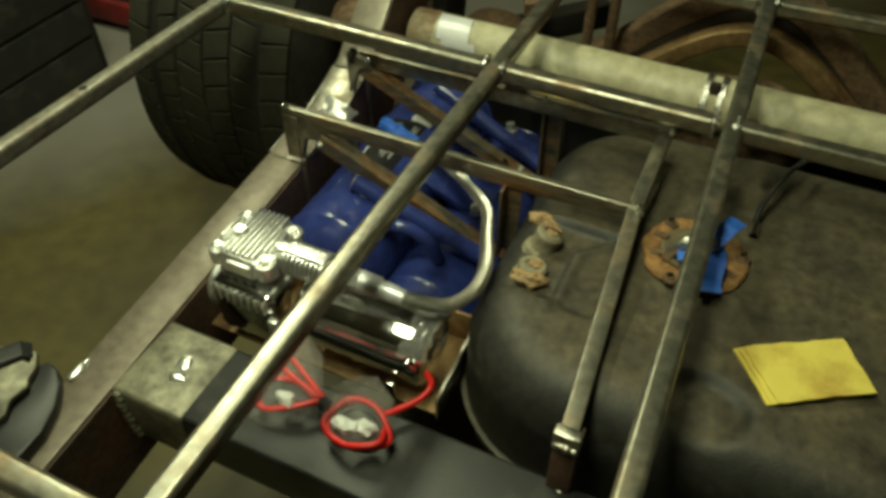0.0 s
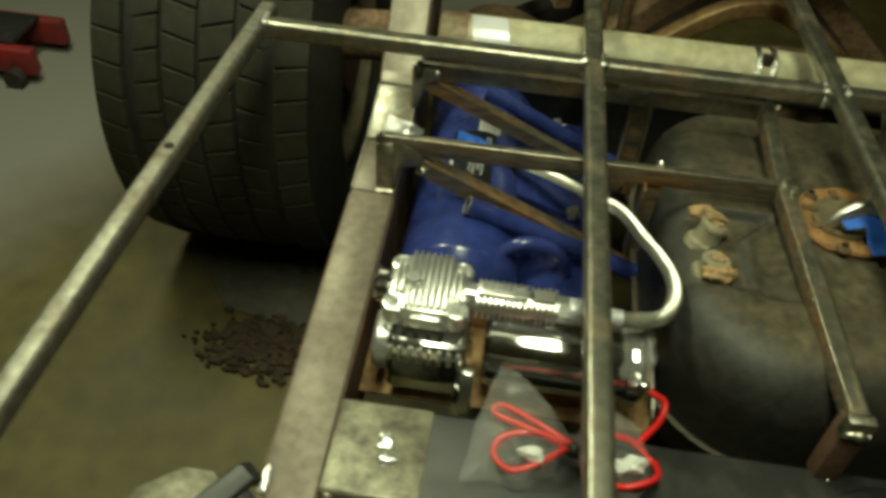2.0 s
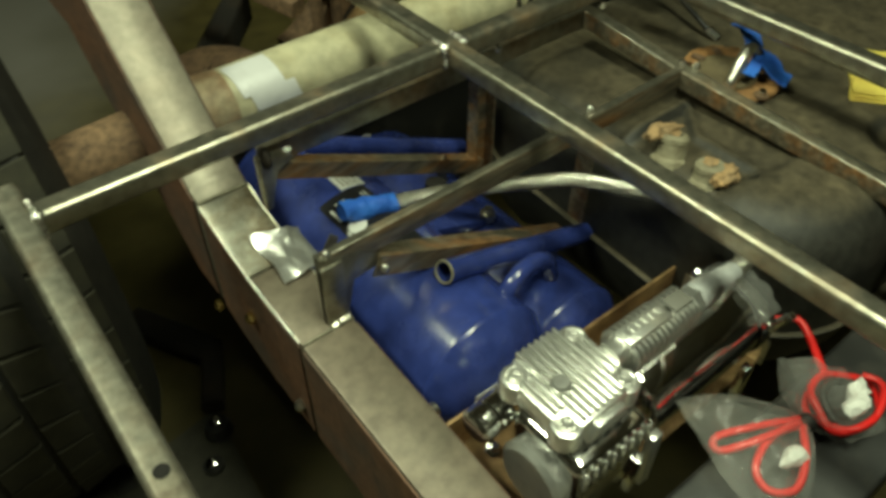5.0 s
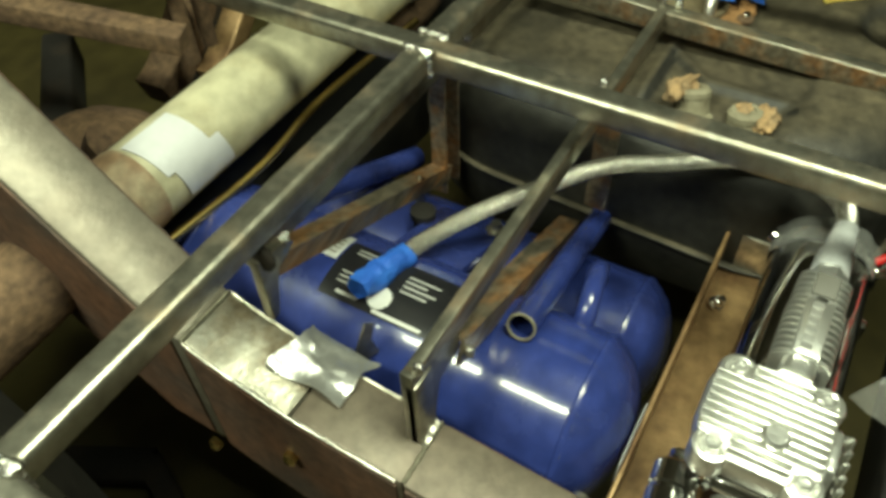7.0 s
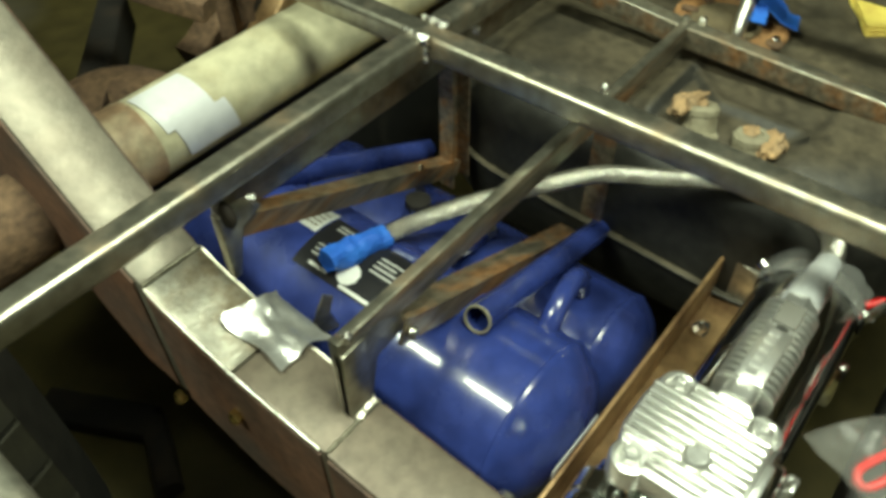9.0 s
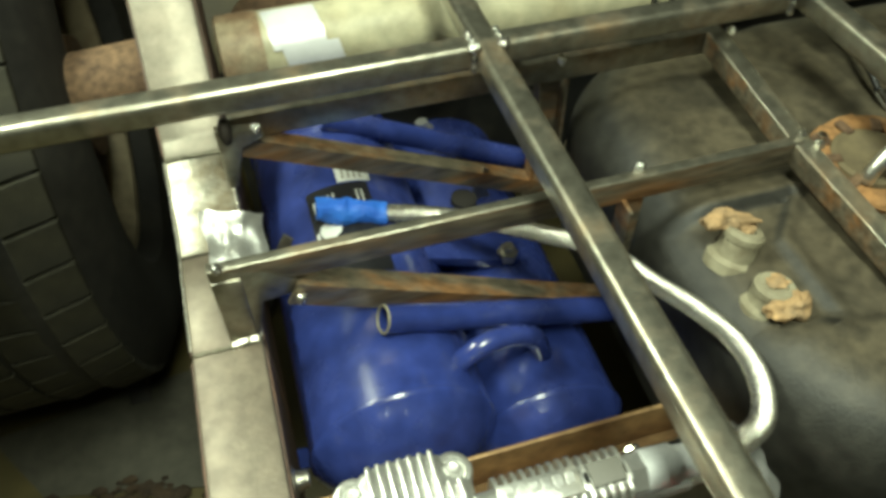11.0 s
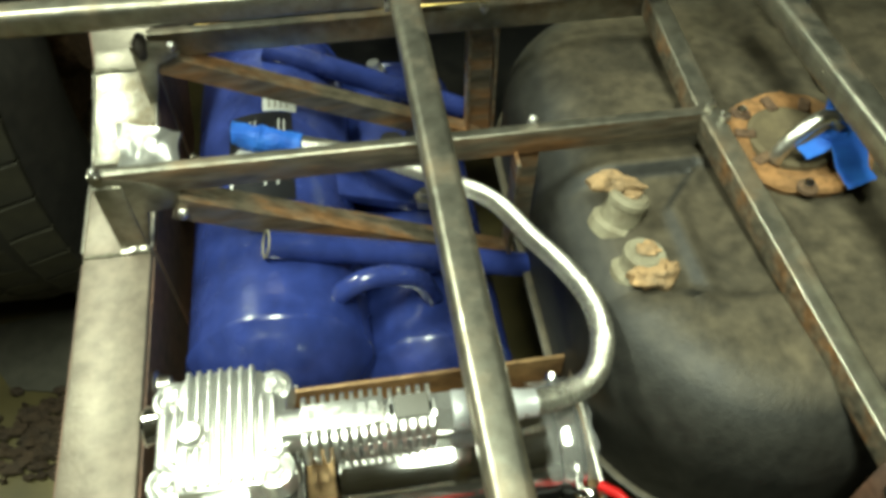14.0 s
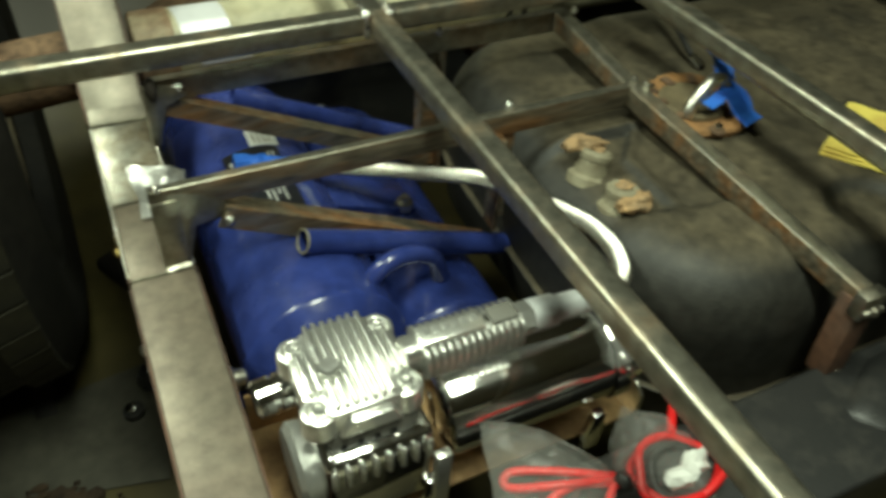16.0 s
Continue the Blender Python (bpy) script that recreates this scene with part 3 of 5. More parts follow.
def build_air_tank():
    f = thing("air_tank", (-0.1, -0.1, -0.46), "blue enamelled twin air tank with handle pipes and labels", "air tank")
    a = part("tank_cylinder", tank_shell(T1, Y_NEAR, Y_FAR, TR), M_BLUE, f)
    part("tank_cylinder", tank_shell(T2, Y_NEAR + 0.006, Y_FAR, TR - 0.006), M_BLUE, f)
    p0, p1 = Vector((-0.182, -0.219, -0.179)), Vector((0.130, -0.198, -0.305))
    hp = part("handle_pipe", hollow_pipe(p0, p1, 0.0165), M_BLUE, f)
    ax = (Vector(p1) - Vector(p0)).normalized()
    part("pipe_rim", lathe([(0.001, 0.0140), (-0.0008, 0.0142), (-0.0008, 0.0163), (0.001, 0.0167)], p0, ax, 28), M_STUB, hp, "bare pale rim")
    pts = [(-0.116, -0.264, -0.252), (-0.105, -0.264, -0.226), (-0.078, -0.260, -0.212), (-0.045, -0.254, -0.218), (-0.014, -0.248, -0.242), (0.002, -0.245, -0.282)]
    part("loop_pipe", sweep(smooth_path(pts, 6), circle(0.0125, 18)), M_BLUE, f)
    part("handle_pipe", hollow_pipe((-0.182, 0.140, -0.182), (0.115, 0.100, -0.302), 0.0165), M_BLUE, f)
    # saddle welded between the tanks
    part("saddle", prism([(-0.135, -0.225), (0.03, -0.285), (0.02, -0.30), (-0.13, -0.24)], "y", -0.1, 0.0, 0.002), M_BLUE, f)
    # labels
    blk = part("label", patch(T1, -25, 19, -0.136, 0.019), M_LABEL, a, "black maker's label with small white lettering")
    stick = part("label", patch(T1, -1, 22, 0.022, 0.062), M_WHITE, a, "small white printed sticker")
    rng = random.Random(8)
    for y0, y1, lines, thick in ((-0.030, 0.004, (-14, -10.5, -7, 9, 12.5), 1.1), (-0.118, -0.071, (7.5, 3.5, -0.5, -4.5), 1.3)):
        for deg in lines:
            part("lettering_bar", patch(T1, deg, deg + thick, y0 + rng.uniform(0, 0.4) * (y1 - y0), y1, 0.0016, 0.0004, 2), M_PRINT, blk)
    for deg, y0, y1 in ((-22.8, -0.118, -0.054), (-20.2, -0.031, -0.002)):
        part("lettering_bar", patch(T1, deg - 0.9, deg + 1.3, y0, y1, 0.0016, 0.0004, 2), M_WHITE, blk)
    seal = bmesh.new()
    for k in range(9):
        u = (k - 4) / 4.5
        w = math.sqrt(1 - u * u)
        add(seal, patch(T1, -13.4 - 7.5 * w, -13.4 + 7.5 * w, -0.0565 + 0.0145 * u, -0.0565 + 0.0145 * (u + 0.2222), 0.0016, 0.0004, 4))
    part("seal", seal, M_WHITE, blk, "round white seal")
    for i in range(4):
        part("print_bar", patch(T1, 3 + 4 * i, 4.2 + 4 * i, 0.027, 0.056 - 0.003 * i, 0.0016, 0.0003, 2), M_STUB, stick)
    # mounting tabs
    for at, tl in (((-0.272, -0.075, -0.195), -20), ((0.012, 0.03, -0.262), 15)):
        o = [(-0.018, -0.03), (0.018, -0.03), (0.010, 0.0), (0.016, 0.022), (0.006, 0.03), (-0.006, 0.005)]
        t = prism(o, "y", -0.0015, 0.0015)
        bmesh.ops.transform(t, matrix=pose(*at, 0, 0, tl), verts=t.verts)
        part("mounting_tab", t, M_TUBE, f, "bent bare steel tab")
    # fittings
    part("plug", lathe([(0, 0.014), (0.012, 0.014), (0.013, 0.008), (0.022, 0.008), (0.022, 0)], on_tank(T2, 8, -0.09, -0.002), (0.1, 0, 1), 6), M_BRIGHT, f, "bright hexagonal pipe plug")
    part("valve", lathe([(0, 0.012), (0.02, 0.012), (0.02, 0.018), (0.03, 0.018), (0.03, 0)], on_tank(T2, -10, 0.005, -0.002), (0.1, 0, 1), 20), M_DARK, f, "dark threaded valve")
    part("fitting", lathe([(0, 0.016), (0.016, 0.016), (0.016, 0.01), (0.03, 0.01), (0.03, 0)], on_tank(T2, -12, 0.19, -0.012), (-0.2, 0.1, 1), 8), M_DUCT, f, "silver taped fitting")
    # angle foot that hangs the tank from the rail
    part("foot", box((0.34, 0.03, 0.004), (-0.15, -0.2, -0.475), 0.001, 1), M_BLUE, f)
    for x in (T1.x, T2.x):
        part("foot", box((0.03, 0.03, 0.09), (x, -0.2, -0.44), 0.002, 1), M_BLUE, f)


build_air_tank()

# ---- fuel tank ----
FX0, FX1, FY0, FY1, FZ0, FZ1 = 0.132, 1.25, -0.560, 0.16, -0.44, -0.126


def smoothstep(a, b, v):
    t = min(1.0, max(0.0, (v - a) / (b - a)))
    return t * t * (3 - 2 * t)


def fuel_shape(x, y):
    """Height of the tank's top above its plane."""
    h = 0.0
    # recess round the pipe stubs, with a bent edge, and a shallower step beside it
    edge = 0.255 + 0.9 * max(0.0, y + 0.272)
    d = max(x - edge, 0.150 - x, y + 0.212, -0.383 - y)
    h -= 0.012 * (1 - smoothstep(-0.010, 0.006, d)) * (0.6 + 0.4 * smoothstep(0.16, 0.24, x))
    h += 0.0025 * (1 - smoothstep(0.0, 0.012, abs(d - 0.008)))
    h -= 0.006 * (1 - smoothstep(-0.008, 0.008, max(x - 0.345, edge - x, y + 0.215, -0.395 - y)))
    # round dimple
    r = math.hypot((x - 0.50) * 0.85, (y + 0.47) * 1.1)
    h -= 0.013 * (1 - smoothstep(0.034, 0.062, r))
    # broad ribs across the top
    h -= 0.006 * smoothstep(0.0, 0.08, y)
    h -= 0.007 * (1 - smoothstep(0.0, 0.05, abs(x - 0.44))) * smoothstep(-0.05, 0.02, y)
    h += 0.004 * noise.noise(Vector((x * 5, y * 5, 0)))
    return h


def plan_ring(d, rv, side=(110, 70), corner=12):
    """The tank's outline in plan, drawn in by d."""
    x0, x1, y0, y1 = FX0 + d, FX1 - d, FY0 + d, FY1 - d
    r = max(0.012, min(rv - d, (y1 - y0) / 2 - 0.001))
    pts = []
    for cx, cy, a0, n in ((x1 - r, y1 - r, 0, side[0]), (x0 + r, y1 - r, 90, side[1]), (x0 + r, y0 + r, 180, side[0]), (x1 - r, y0 + r, 270, side[1])):
        for i in range(corner + 1):
            a = radians(a0 + 90 * i / corner)
            pts.append(Vector((cx + r * math.cos(a), cy + r * math.sin(a), 0)))
        e = radians(a0 + 90)
        p = Vector((cx + r * math.cos(e), cy + r * math.sin(e), 0))
        step = {0: Vector((-(x1 - x0 - 2 * r), 0, 0)), 90: Vector((0, -(y1 - y0 - 2 * r), 0)), 180: Vector((x1 - x0 - 2 * r, 0, 0)), 270: Vector((0, y1 - y0 - 2 * r, 0))}[a0]
        for i in range(1, n):
            pts.append(p + step * (i / n))
    return pts


def build_fuel_tank():
    f = thing("fuel_tank", (0.6, -0.2, FZ0), "large black plastic fuel tank, dusty and scuffed", "fuel tank")
    r, rv = 0.088, 0.19
    levels = [(0.10, FZ0), (0.03, FZ0 + 0.02), (0.008, FZ0 + 0.06), (0.0, FZ0 + 0.12), (0.0, FZ1 - r)]
    levels += [(r * (1 - math.cos(radians(a))), FZ1 - r + r * math.sin(radians(a))) for a in range(9, 91, 9)]
    levels += [(r + (0.33 - r) * (k / 48), FZ1) for k in range(1, 49)]
    bm = bmesh.new()
    rings = []
    for d, z in levels:
        k = max(0.0, (z - (FZ1 - r)) / r)
        rings.append([bm.verts.new((p.x, p.y, z + fuel_shape(p.x, p.y) * k)) for p in plan_ring(d, rv)])
    n = len(rings[0])
    for r0, r1 in zip(rings, rings[1:]):
        for i in range(n):
            bm.faces.new((r0[i], r0[(i + 1) % n], r1[(i + 1) % n], r1[i]))
    bm.faces.new(rings[0][::-1])
    bm.faces.new(rings[-1])
    part("tank_body", bm, M_FUEL, f)
    # moulded seam
    part("seam", sweep([(p.x, p.y, -0.305 + 0.05 * (p.y + 0.3)) for p in plan_ring(-0.003, rv + 0.003)], rounded_rect(0.014, 0.005, 0.002, 2), closed=True), M_FUEL, f, "moulded plastic seam")
    # corroded pipe stubs
    for k, (x, y, z, ax, off, size) in enumerate(((0.200, -0.272, -0.142, (0.30, 0.20, 1), (-0.017, 0.018, 0.004), (0.027, 0.011, 0.010)),
                                                  (0.203, -0.338, -0.144, (0.16, 0.10, 1), (0.004, -0.027, -0.008), (0.027, 0.013, 0.011)))):
        ax = Vector(ax).normalized()
        top = 0.036 if k == 0 else 0.027
        st = part("pipe_stub", lathe([(-0.012, 0.030), (0.0, 0.0285), (0.004, 0.0225), (top - 0.012, 0.0210), (top - 0.011, 0.0225), (top - 0.004, 0.0225), (top - 0.003, 0.0208), (top, 0.0190), (top, 0.0120), (top - 0.003, 0.0110), (top - 0.003, 0)],
                                     (x, y, z), ax, 32), M_STUB, f, "dusty grey plastic pipe stub")
        c = Vector((x, y, z)) + ax * top + Vector(off)
        ch = lump((0, 0, 0), size, 11 + 5 * k, 0.45, 4)
        for v in ch.verts:
            v.co *= 1 + 0.22 * noise.noise(v.co * 95 + Vector((k * 5, 0, 0))) + 0.10 * noise.noise(v.co * 260)
            v.co.y += 0.25 * abs(v.co.x) * (-1 if k == 0 else 1)
        bmesh.ops.transform(ch, matrix=pose(c.x, c.y, c.z, 0, 0, -12 if k == 0 else 8), verts=ch.verts)
        part("rust_crust", ch, M_ORANGE_RUST, st, "crumbling orange rust on the stub")
        part("rust_fleck", lump(Vector((x, y, z)) + ax * (top - 0.001) + Vector((0.003, 0.004, 0)), (0.011, 0.009, 0.003), 40 + k, 0.6, 3), M_ORANGE_RUST, st)
    part("clip", box((0.006, 0.009, 0.010), (0.190, -0.266, -0.122), 0.001), M_CHROME, f, "bright clip")
    # sender ring
    c = Vector((0.428, -0.206, -0.118))
    ring = lathe([(-0.02, 0.078), (-0.006, 0.080), (-0.001, 0.082), (0.003, 0.079), (0.004, 0.066), (0.002, 0.058), (-0.003, 0.054), (-0.004, 0.03), (-0.004, 0)], c, (0, 0, 1), 72)
    for v in ring.verts:
        o = v.co - c
        if math.hypot(o.x, o.y) > 0.05:
            a = math.atan2(o.y, o.x)
            k = 1 + 0.05 * noise.noise(Vector((math.cos(a) * 2.2, math.sin(a) * 2.2, 5))) + 0.025 * noise.noise(v.co * 120)
            v.co = c + Vector((o.x * k, o.y * k, o.z + 0.004 * noise.noise(v.co * 60)))
    s = part("sender_ring", ring, M_RING, f, "rusty round sender lock ring")
    for a in (60, 100, 165, 205, 300, 335):
        a = radians(a)
        part("lock_tab", box((0.024, 0.013, 0.005), c + Vector((0.060 * math.cos(a), 0.060 * math.sin(a), 0.005)), 0.002, 1, Matrix.Rotation(a, 4, "Z")), M_RUST, s)
    for a, q in ((135, 0.070), (252, 0.076), (15, 0.072)):
        at = c + Vector((q * math.cos(radians(a)), q * math.sin(radians(a)), 0.002))
        part("washer", lathe([(0, 0.012), (0.003, 0.011), (0.003, 0)], at, (0, 0, 1), 20), M_RUST, s, "dark rusted washer")
        part("ring_bolt", lathe([(0, 0.0055), (0.011, 0.0055), (0.012, 0.0045), (0.012, 0)], at, (-0.15, -0.1, 1), 12), M_CHROME, s, "bright bolt end")
    part("sender_cap", lathe([(-0.003, 0.050), (0.003, 0.049), (0.005, 0.044), (0.003, 0.038), (0.003, 0.0)], c + Vector((-0.006, 0.006, 0)), (0, 0, 1), 40), M_GRIME, s, "dusty sender cap")
    part("outlet_pipe", sweep(smooth_path([(0.388, -0.232, -0.118), (0.392, -0.230, -0.106), (0.408, -0.226, -0.085), (0.428, -0.221, -0.073), (0.444, -0.220, -0.073), (0.452, -0.227, -0.082)], 8), circle(0.0090, 20)), M_BRAID, s, "bent metal outlet pipe")
    # flat strips of tape hanging from the pipe's end
    for pts, w in (([(0.456, -0.226, -0.082), (0.442, -0.236, -0.084), (0.424, -0.243, -0.089), (0.404, -0.248, -0.094)], 0.020),
                   ([(0.446, -0.226, -0.080), (0.453, -0.238, -0.083), (0.455, -0.254, -0.090), (0.456, -0.270, -0.102), (0.461, -0.288, -0.108)], 0.040),
                   ([(0.447, -0.224, -0.070), (0.456, -0.208, -0.063), (0.464, -0.190, -0.058), (0.473, -0.168, -0.062)], 0.028),
                   ([(0.452, -0.222, -0.070), (0.460, -0.226, -0.078), (0.460, -0.229, -0.092)], 0.020)):
        strip = sweep(smooth_path(pts, 6), rounded_rect(w, 0.0014, 0.0005, 1))
        for v in strip.verts:
            v.co.z += 0.003 * noise.noise(v.co * 60)
        part("tape", strip, M_TAPE_BLUE, f, "flat strip of blue masking tape over the outlet")
    # breather hose
    part("breather_hose", sweep(smooth_path([(0.50, -0.10, -0.11), (0.505, -0.06, -0.095), (0.53, 0.02, -0.085), (0.56, 0.10, -0.1)], 8), circle(0.0045, 10)), M_BLACK, f)
    part("hose_end", lathe([(0, 0.007), (0.025, 0.007), (0.025, 0.0)], (0.503, -0.125, -0.118), (-0.05, 1, 0.3), 14), M_CHROME, f, "bright hose fitting")


build_fuel_tank()


def build_paper():
    bm = bmesh.new()
    f = thing("paper_pad", (0.61, -0.36, -0.12), "folded yellow paper lying on the fuel tank", "paper")
    c = [(0.528, -0.362), (0.652, -0.287), (0.700, -0.368), (0.585, -0.438)]
    for lay in range(3):
        bm = bmesh.new()
        n = 10
        g = []
        for i in range(n + 1):
            row = []
            for j in range(n + 1):
                u, v = i / n, j / n
                x = (1 - u) * ((1 - v) * c[0][0] + v * c[3][0]) + u * ((1 - v) * c[1][0] + v * c[2][0])
                y = (1 - u) * ((1 - v) * c[0][1] + v * c[3][1]) + u * ((1 - v) * c[1][1] + v * c[2][1])
                x -= 0.006 * lay - 0.004 * noise.noise(Vector((u * 4, v * 4, lay + 7)))
                y -= 0.002 * lay
                row.append(bm.verts.new((x, y, FZ1 + 0.010 - 0.003 * lay + 0.004 * u * v + 0.0035 * noise.noise(Vector((x * 38, y * 38, lay * 0.3))))))
            g.append(row)
        for i in range(n):
            for j in range(n):
                bm.faces.new((g[i][j], g[i + 1][j], g[i + 1][j + 1], g[i][j + 1]))
        r = bmesh.ops.extrude_face_region(bm, geom=bm.faces[:])
        bmesh.ops.translate(bm, vec=(0, 0, -0.002), verts=[v for v in r["geom"] if isinstance(v, bmesh.types.BMVert)])
        part("sheet", bm, M_YELLOW, f)


build_paper()


# ---- crossmember in front ----
def build_crossmember():
    f = thing("crossmember", (0.2, -0.66, -0.3), "black painted steel crossmember with a bare welded end", "crossmember")
    o = [(-0.735, -0.238), (-0.60, -0.238), (-0.595, -0.244), (-0.595, -0.345), (-0.735, -0.345), (-0.738, -0.30), (-0.738, -0.242)]
    part("beam", prism(o, "x", -0.19, 1.3, 0.003), M_BLACK, f)
    e = [(-0.738, -0.236), (-0.598, -0.236), (-0.594, -0.243), (-0.594, -0.35), (-0.742, -0.35), (-0.742, -0.243)]
    part("end_cap", prism(e, "x", -0.311, -0.18, 0.004), M_PATINA, f, "bare mottled steel end welded to the rail")
    part("weld", add(lump((-0.237, -0.655, -0.236), (0.012, 0.013, 0.005), 9, 0.4, 3), lump((-0.232, -0.682, -0.236), (0.015, 0.010, 0.005), 19, 0.4, 3)), M_ALU, f, "bright weld spatter")
    part("weld", bead([(-0.300, -0.742, -0.240), (-0.292, -0.744, -0.30), (-0.285, -0.744, -0.345)], 0.007, 400), M_PATINA, f, "grey weld down the corner")
    part("hump", lump((0.42, -0.665, -0.245), (0.10, 0.055, 0.022), 31, 0.2, 3), M_BLACK, f, "dented black bulge")


build_crossmember()


# ---- compressor mount ----
def build_mount():
    f = thing("compressor_mount", (-0.1, -0.47, -0.32), "rust-brown steel channel that carries the air compressor", "bracket")
    part("base_plate", box((0.44, 0.16, 0.005), (-0.086, -0.446, -0.318), 0.001), M_BRACKET, f)
    part("rear_flange", box((0.435, 0.005, 0.068), (-0.0855, -0.367, -0.284), 0.0015), M_BRACKET, f)
    part("end_flange", prism([(-0.3695, -0.250), (-0.385, -0.249), (-0.520, -0.262), (-0.533, -0.272), (-0.533, -0.318), (-0.3695, -0.318)], "x", 0.133, 0.138, 0.001), M_BRIGHT, f, "bare steel end plate")
    part("paper_label", box((0.085, 0.0012, 0.034), (-0.205, -0.3630, -0.262), 0.0003, 1, Matrix.Rotation(radians(3), 4, "Y")), M_TAPE_WHITE, f, "pale paper label on the flange")
    for x, y, z in ((-0.25, -0.40, -0.30), (0.06, -0.385, -0.30),):
        part("nut", lathe([(0, 0.011), (0.002, 0.011), (0.002, 0.008), (0.010, 0.008), (0.011, 0.005), (0.016, 0.005), (0.016, 0)], (x, y, z - 0.01), (0, -0.4, 1), 6), M_CHROME, f, "bright nut")


build_mount()


# ---- air compressor ----
def build_compressor():
    f = thing("air_compressor", (-0.08, -0.49, -0.31), "chrome twelve volt air compressor with a finned head", "air compressor")
    cy, cz = -0.492, -0.212
    my, mz = -0.479, -0.222
    part("motor", lathe([(0, 0), (0, 0.040), (0.003, 0.050), (0.006, 0.055), (0.012, 0.057), (0.20, 0.057), (0.21, 0.055), (0.21, 0)], (-0.125, my, mz), (1, 0, 0), 64), M_CHROME, f, "mirror chrome motor body")
    part("end_cap", lathe([(0, 0.058), (0.006, 0.060), (0.018, 0.060), (0.024, 0.054), (0.024, 0.02), (0.028, 0.018), (0.028, 0)], (0.082, my, mz), (1, 0, 0), 56), M_CHROME, f)
    part("end_strap", box((0.012, 0.012, 0.125), (0.098, -0.528, mz), 0.004, 2, Matrix.Rotation(radians(25), 4, "X")), M_CHROME, f, "chrome clamp strap")
    for s in (-1, 1):
        part("strap_bolt", lathe([(0, 0.008), (0.006, 0.008), (0.008, 0.004), (0.008, 0)], (0.098, my + s * 0.058, mz + 0.02), (0.3, s, 0.3), 12), M_CHROME, f)
    # crank case
    part("crank_case", box((0.115, 0.105, 0.11), (-0.205, cy + 0.002, -0.222), 0.012, 3), M_CHROME, f)
    for i in range(8):
        part("case_fin", box((0.006, 0.006, 0.03), (-0.255 + i * 0.014, cy - 0.054, -0.185), 0.002, 1), M_ALU, f)
    part("case_cover", lathe([(0, 0.044), (0.016, 0.046), (0.022, 0.040), (0.022, 0)], (-0.262, cy, -0.222), (-1, 0, 0), 40), M_DUCT, f, "dull grey round end cover")
    part("cylinder", box((0.098, 0.09, 0.05), (-0.205, cy + 0.012, -0.168), 0.010, 2), M_MAT, f, "dark grey cylinder block")
    # finned head: cross-shaped casting with round corner bosses
    top = -0.110
    hx, hy = -0.212, -0.470
    o = [(0.036, -0.052), (0.040, -0.032), (0.054, -0.027), (0.056, 0.025), (0.041, 0.033), (0.036, 0.054), (0.020, 0.059), (-0.020, 0.059), (-0.036, 0.054), (-0.041, 0.033), (-0.054, 0.025), (-0.054, -0.027), (-0.040, -0.032), (-0.036, -0.052)]
    head = part("head", prism([(hx + a, hy + b) for a, b in o], "z", top - 0.036, top - 0.006, 0.004), M_ALU, f)
    for i in range(11):
        dx = -0.045 + i * 0.009
        y0, y1 = (-0.049, 0.056) if abs(dx) < 0.034 else (-0.026, 0.026)
        part("head_fin", box((0.0050, y1 - y0, 0.014), (hx + dx, hy + (y0 + y1) / 2, top - 0.004), 0.002, 2), M_ALU, head)
    for sx in (-1, 1):
        for sy in (-1, 1):
            cb = (hx + sx * 0.043, hy + sy * 0.038, top - 0.014)
            part("corner_boss", lathe([(-0.022, 0.0180), (0.0, 0.0180), (0.004, 0.0165), (0.005, 0.0130), (0.003, 0.0100), (0.002, 0.0095), (0.002, 0)], cb, (0, 0, 1), 28), M_ALU, head)
            part("head_bolt", lathe([(0, 0.0078), (0.007, 0.0078), (0.0085, 0.006), (0.0085, 0.0036), (0.005, 0.0036), (0.005, 0)], (cb[0], cb[1], cb[2] + 0.002), (0, 0, 1), 6), M_ALU, head)
    part("head_boss", lathe([(0, 0.0115), (0.012, 0.0115), (0.015, 0.009), (0.015, 0.0)], (hx - 0.022, hy - 0.006, top - 0.004), (0, 0, 1), 24), M_ALU, head)
    part("outlet_block", prism([(hx - 0.030, top - 0.036), (hx + 0.034, top - 0.036), (hx + 0.024, top - 0.014), (hx - 0.018, top - 0.014)], "y", hy - 0.060, hy - 0.050, 0.003), M_ALU, head)
    for k in range(4):
        part("head_slot", box((0.0055, 0.0012, 0.016), (hx - 0.026 + k * 0.017, cy - 0.0342, -0.170), 0), M_HOLE, head, "dark vent slot")
    # intake filter
    part("intake", lathe([(0, 0.0), (0, 0.018), (0.004, 0.022), (0.020, 0.022), (0.022, 0.020), (0.025, 0.020), (0.027, 0.022), (0.048, 0.022), (0.052, 0.018), (0.060, 0.012), (0.066, 0.012)], (-0.300, -0.418, -0.196), (1, 0.05, 0.05), 28), M_CHROME, f, "small chrome intake filter")
    # finned cooling tube to the hose
    a, z = -0.479, -0.121
    tube = part("cooling_tube", sweep([(-0.160, a + 0.002, z), (-0.030, a, z)], rounded_rect(0.030, 0.036, 0.010, 4)), M_ALU, f)
    for i in range(14):
        x = -0.143 + i * 0.0082
        w = 0.054 if i < 9 else 0.050
        part("cooling_fin", sweep([(x, a + 0.001, z - 0.002), (x + 0.0036, a + 0.001, z - 0.002)], rounded_rect(w, 0.040, 0.013, 4)), M_ALU, tube)
    plate = part("name_plate", box((0.070, 0.025, 0.008), (-0.108, a + 0.001, z + 0.0195), 0.002, 2), M_ALU, f)
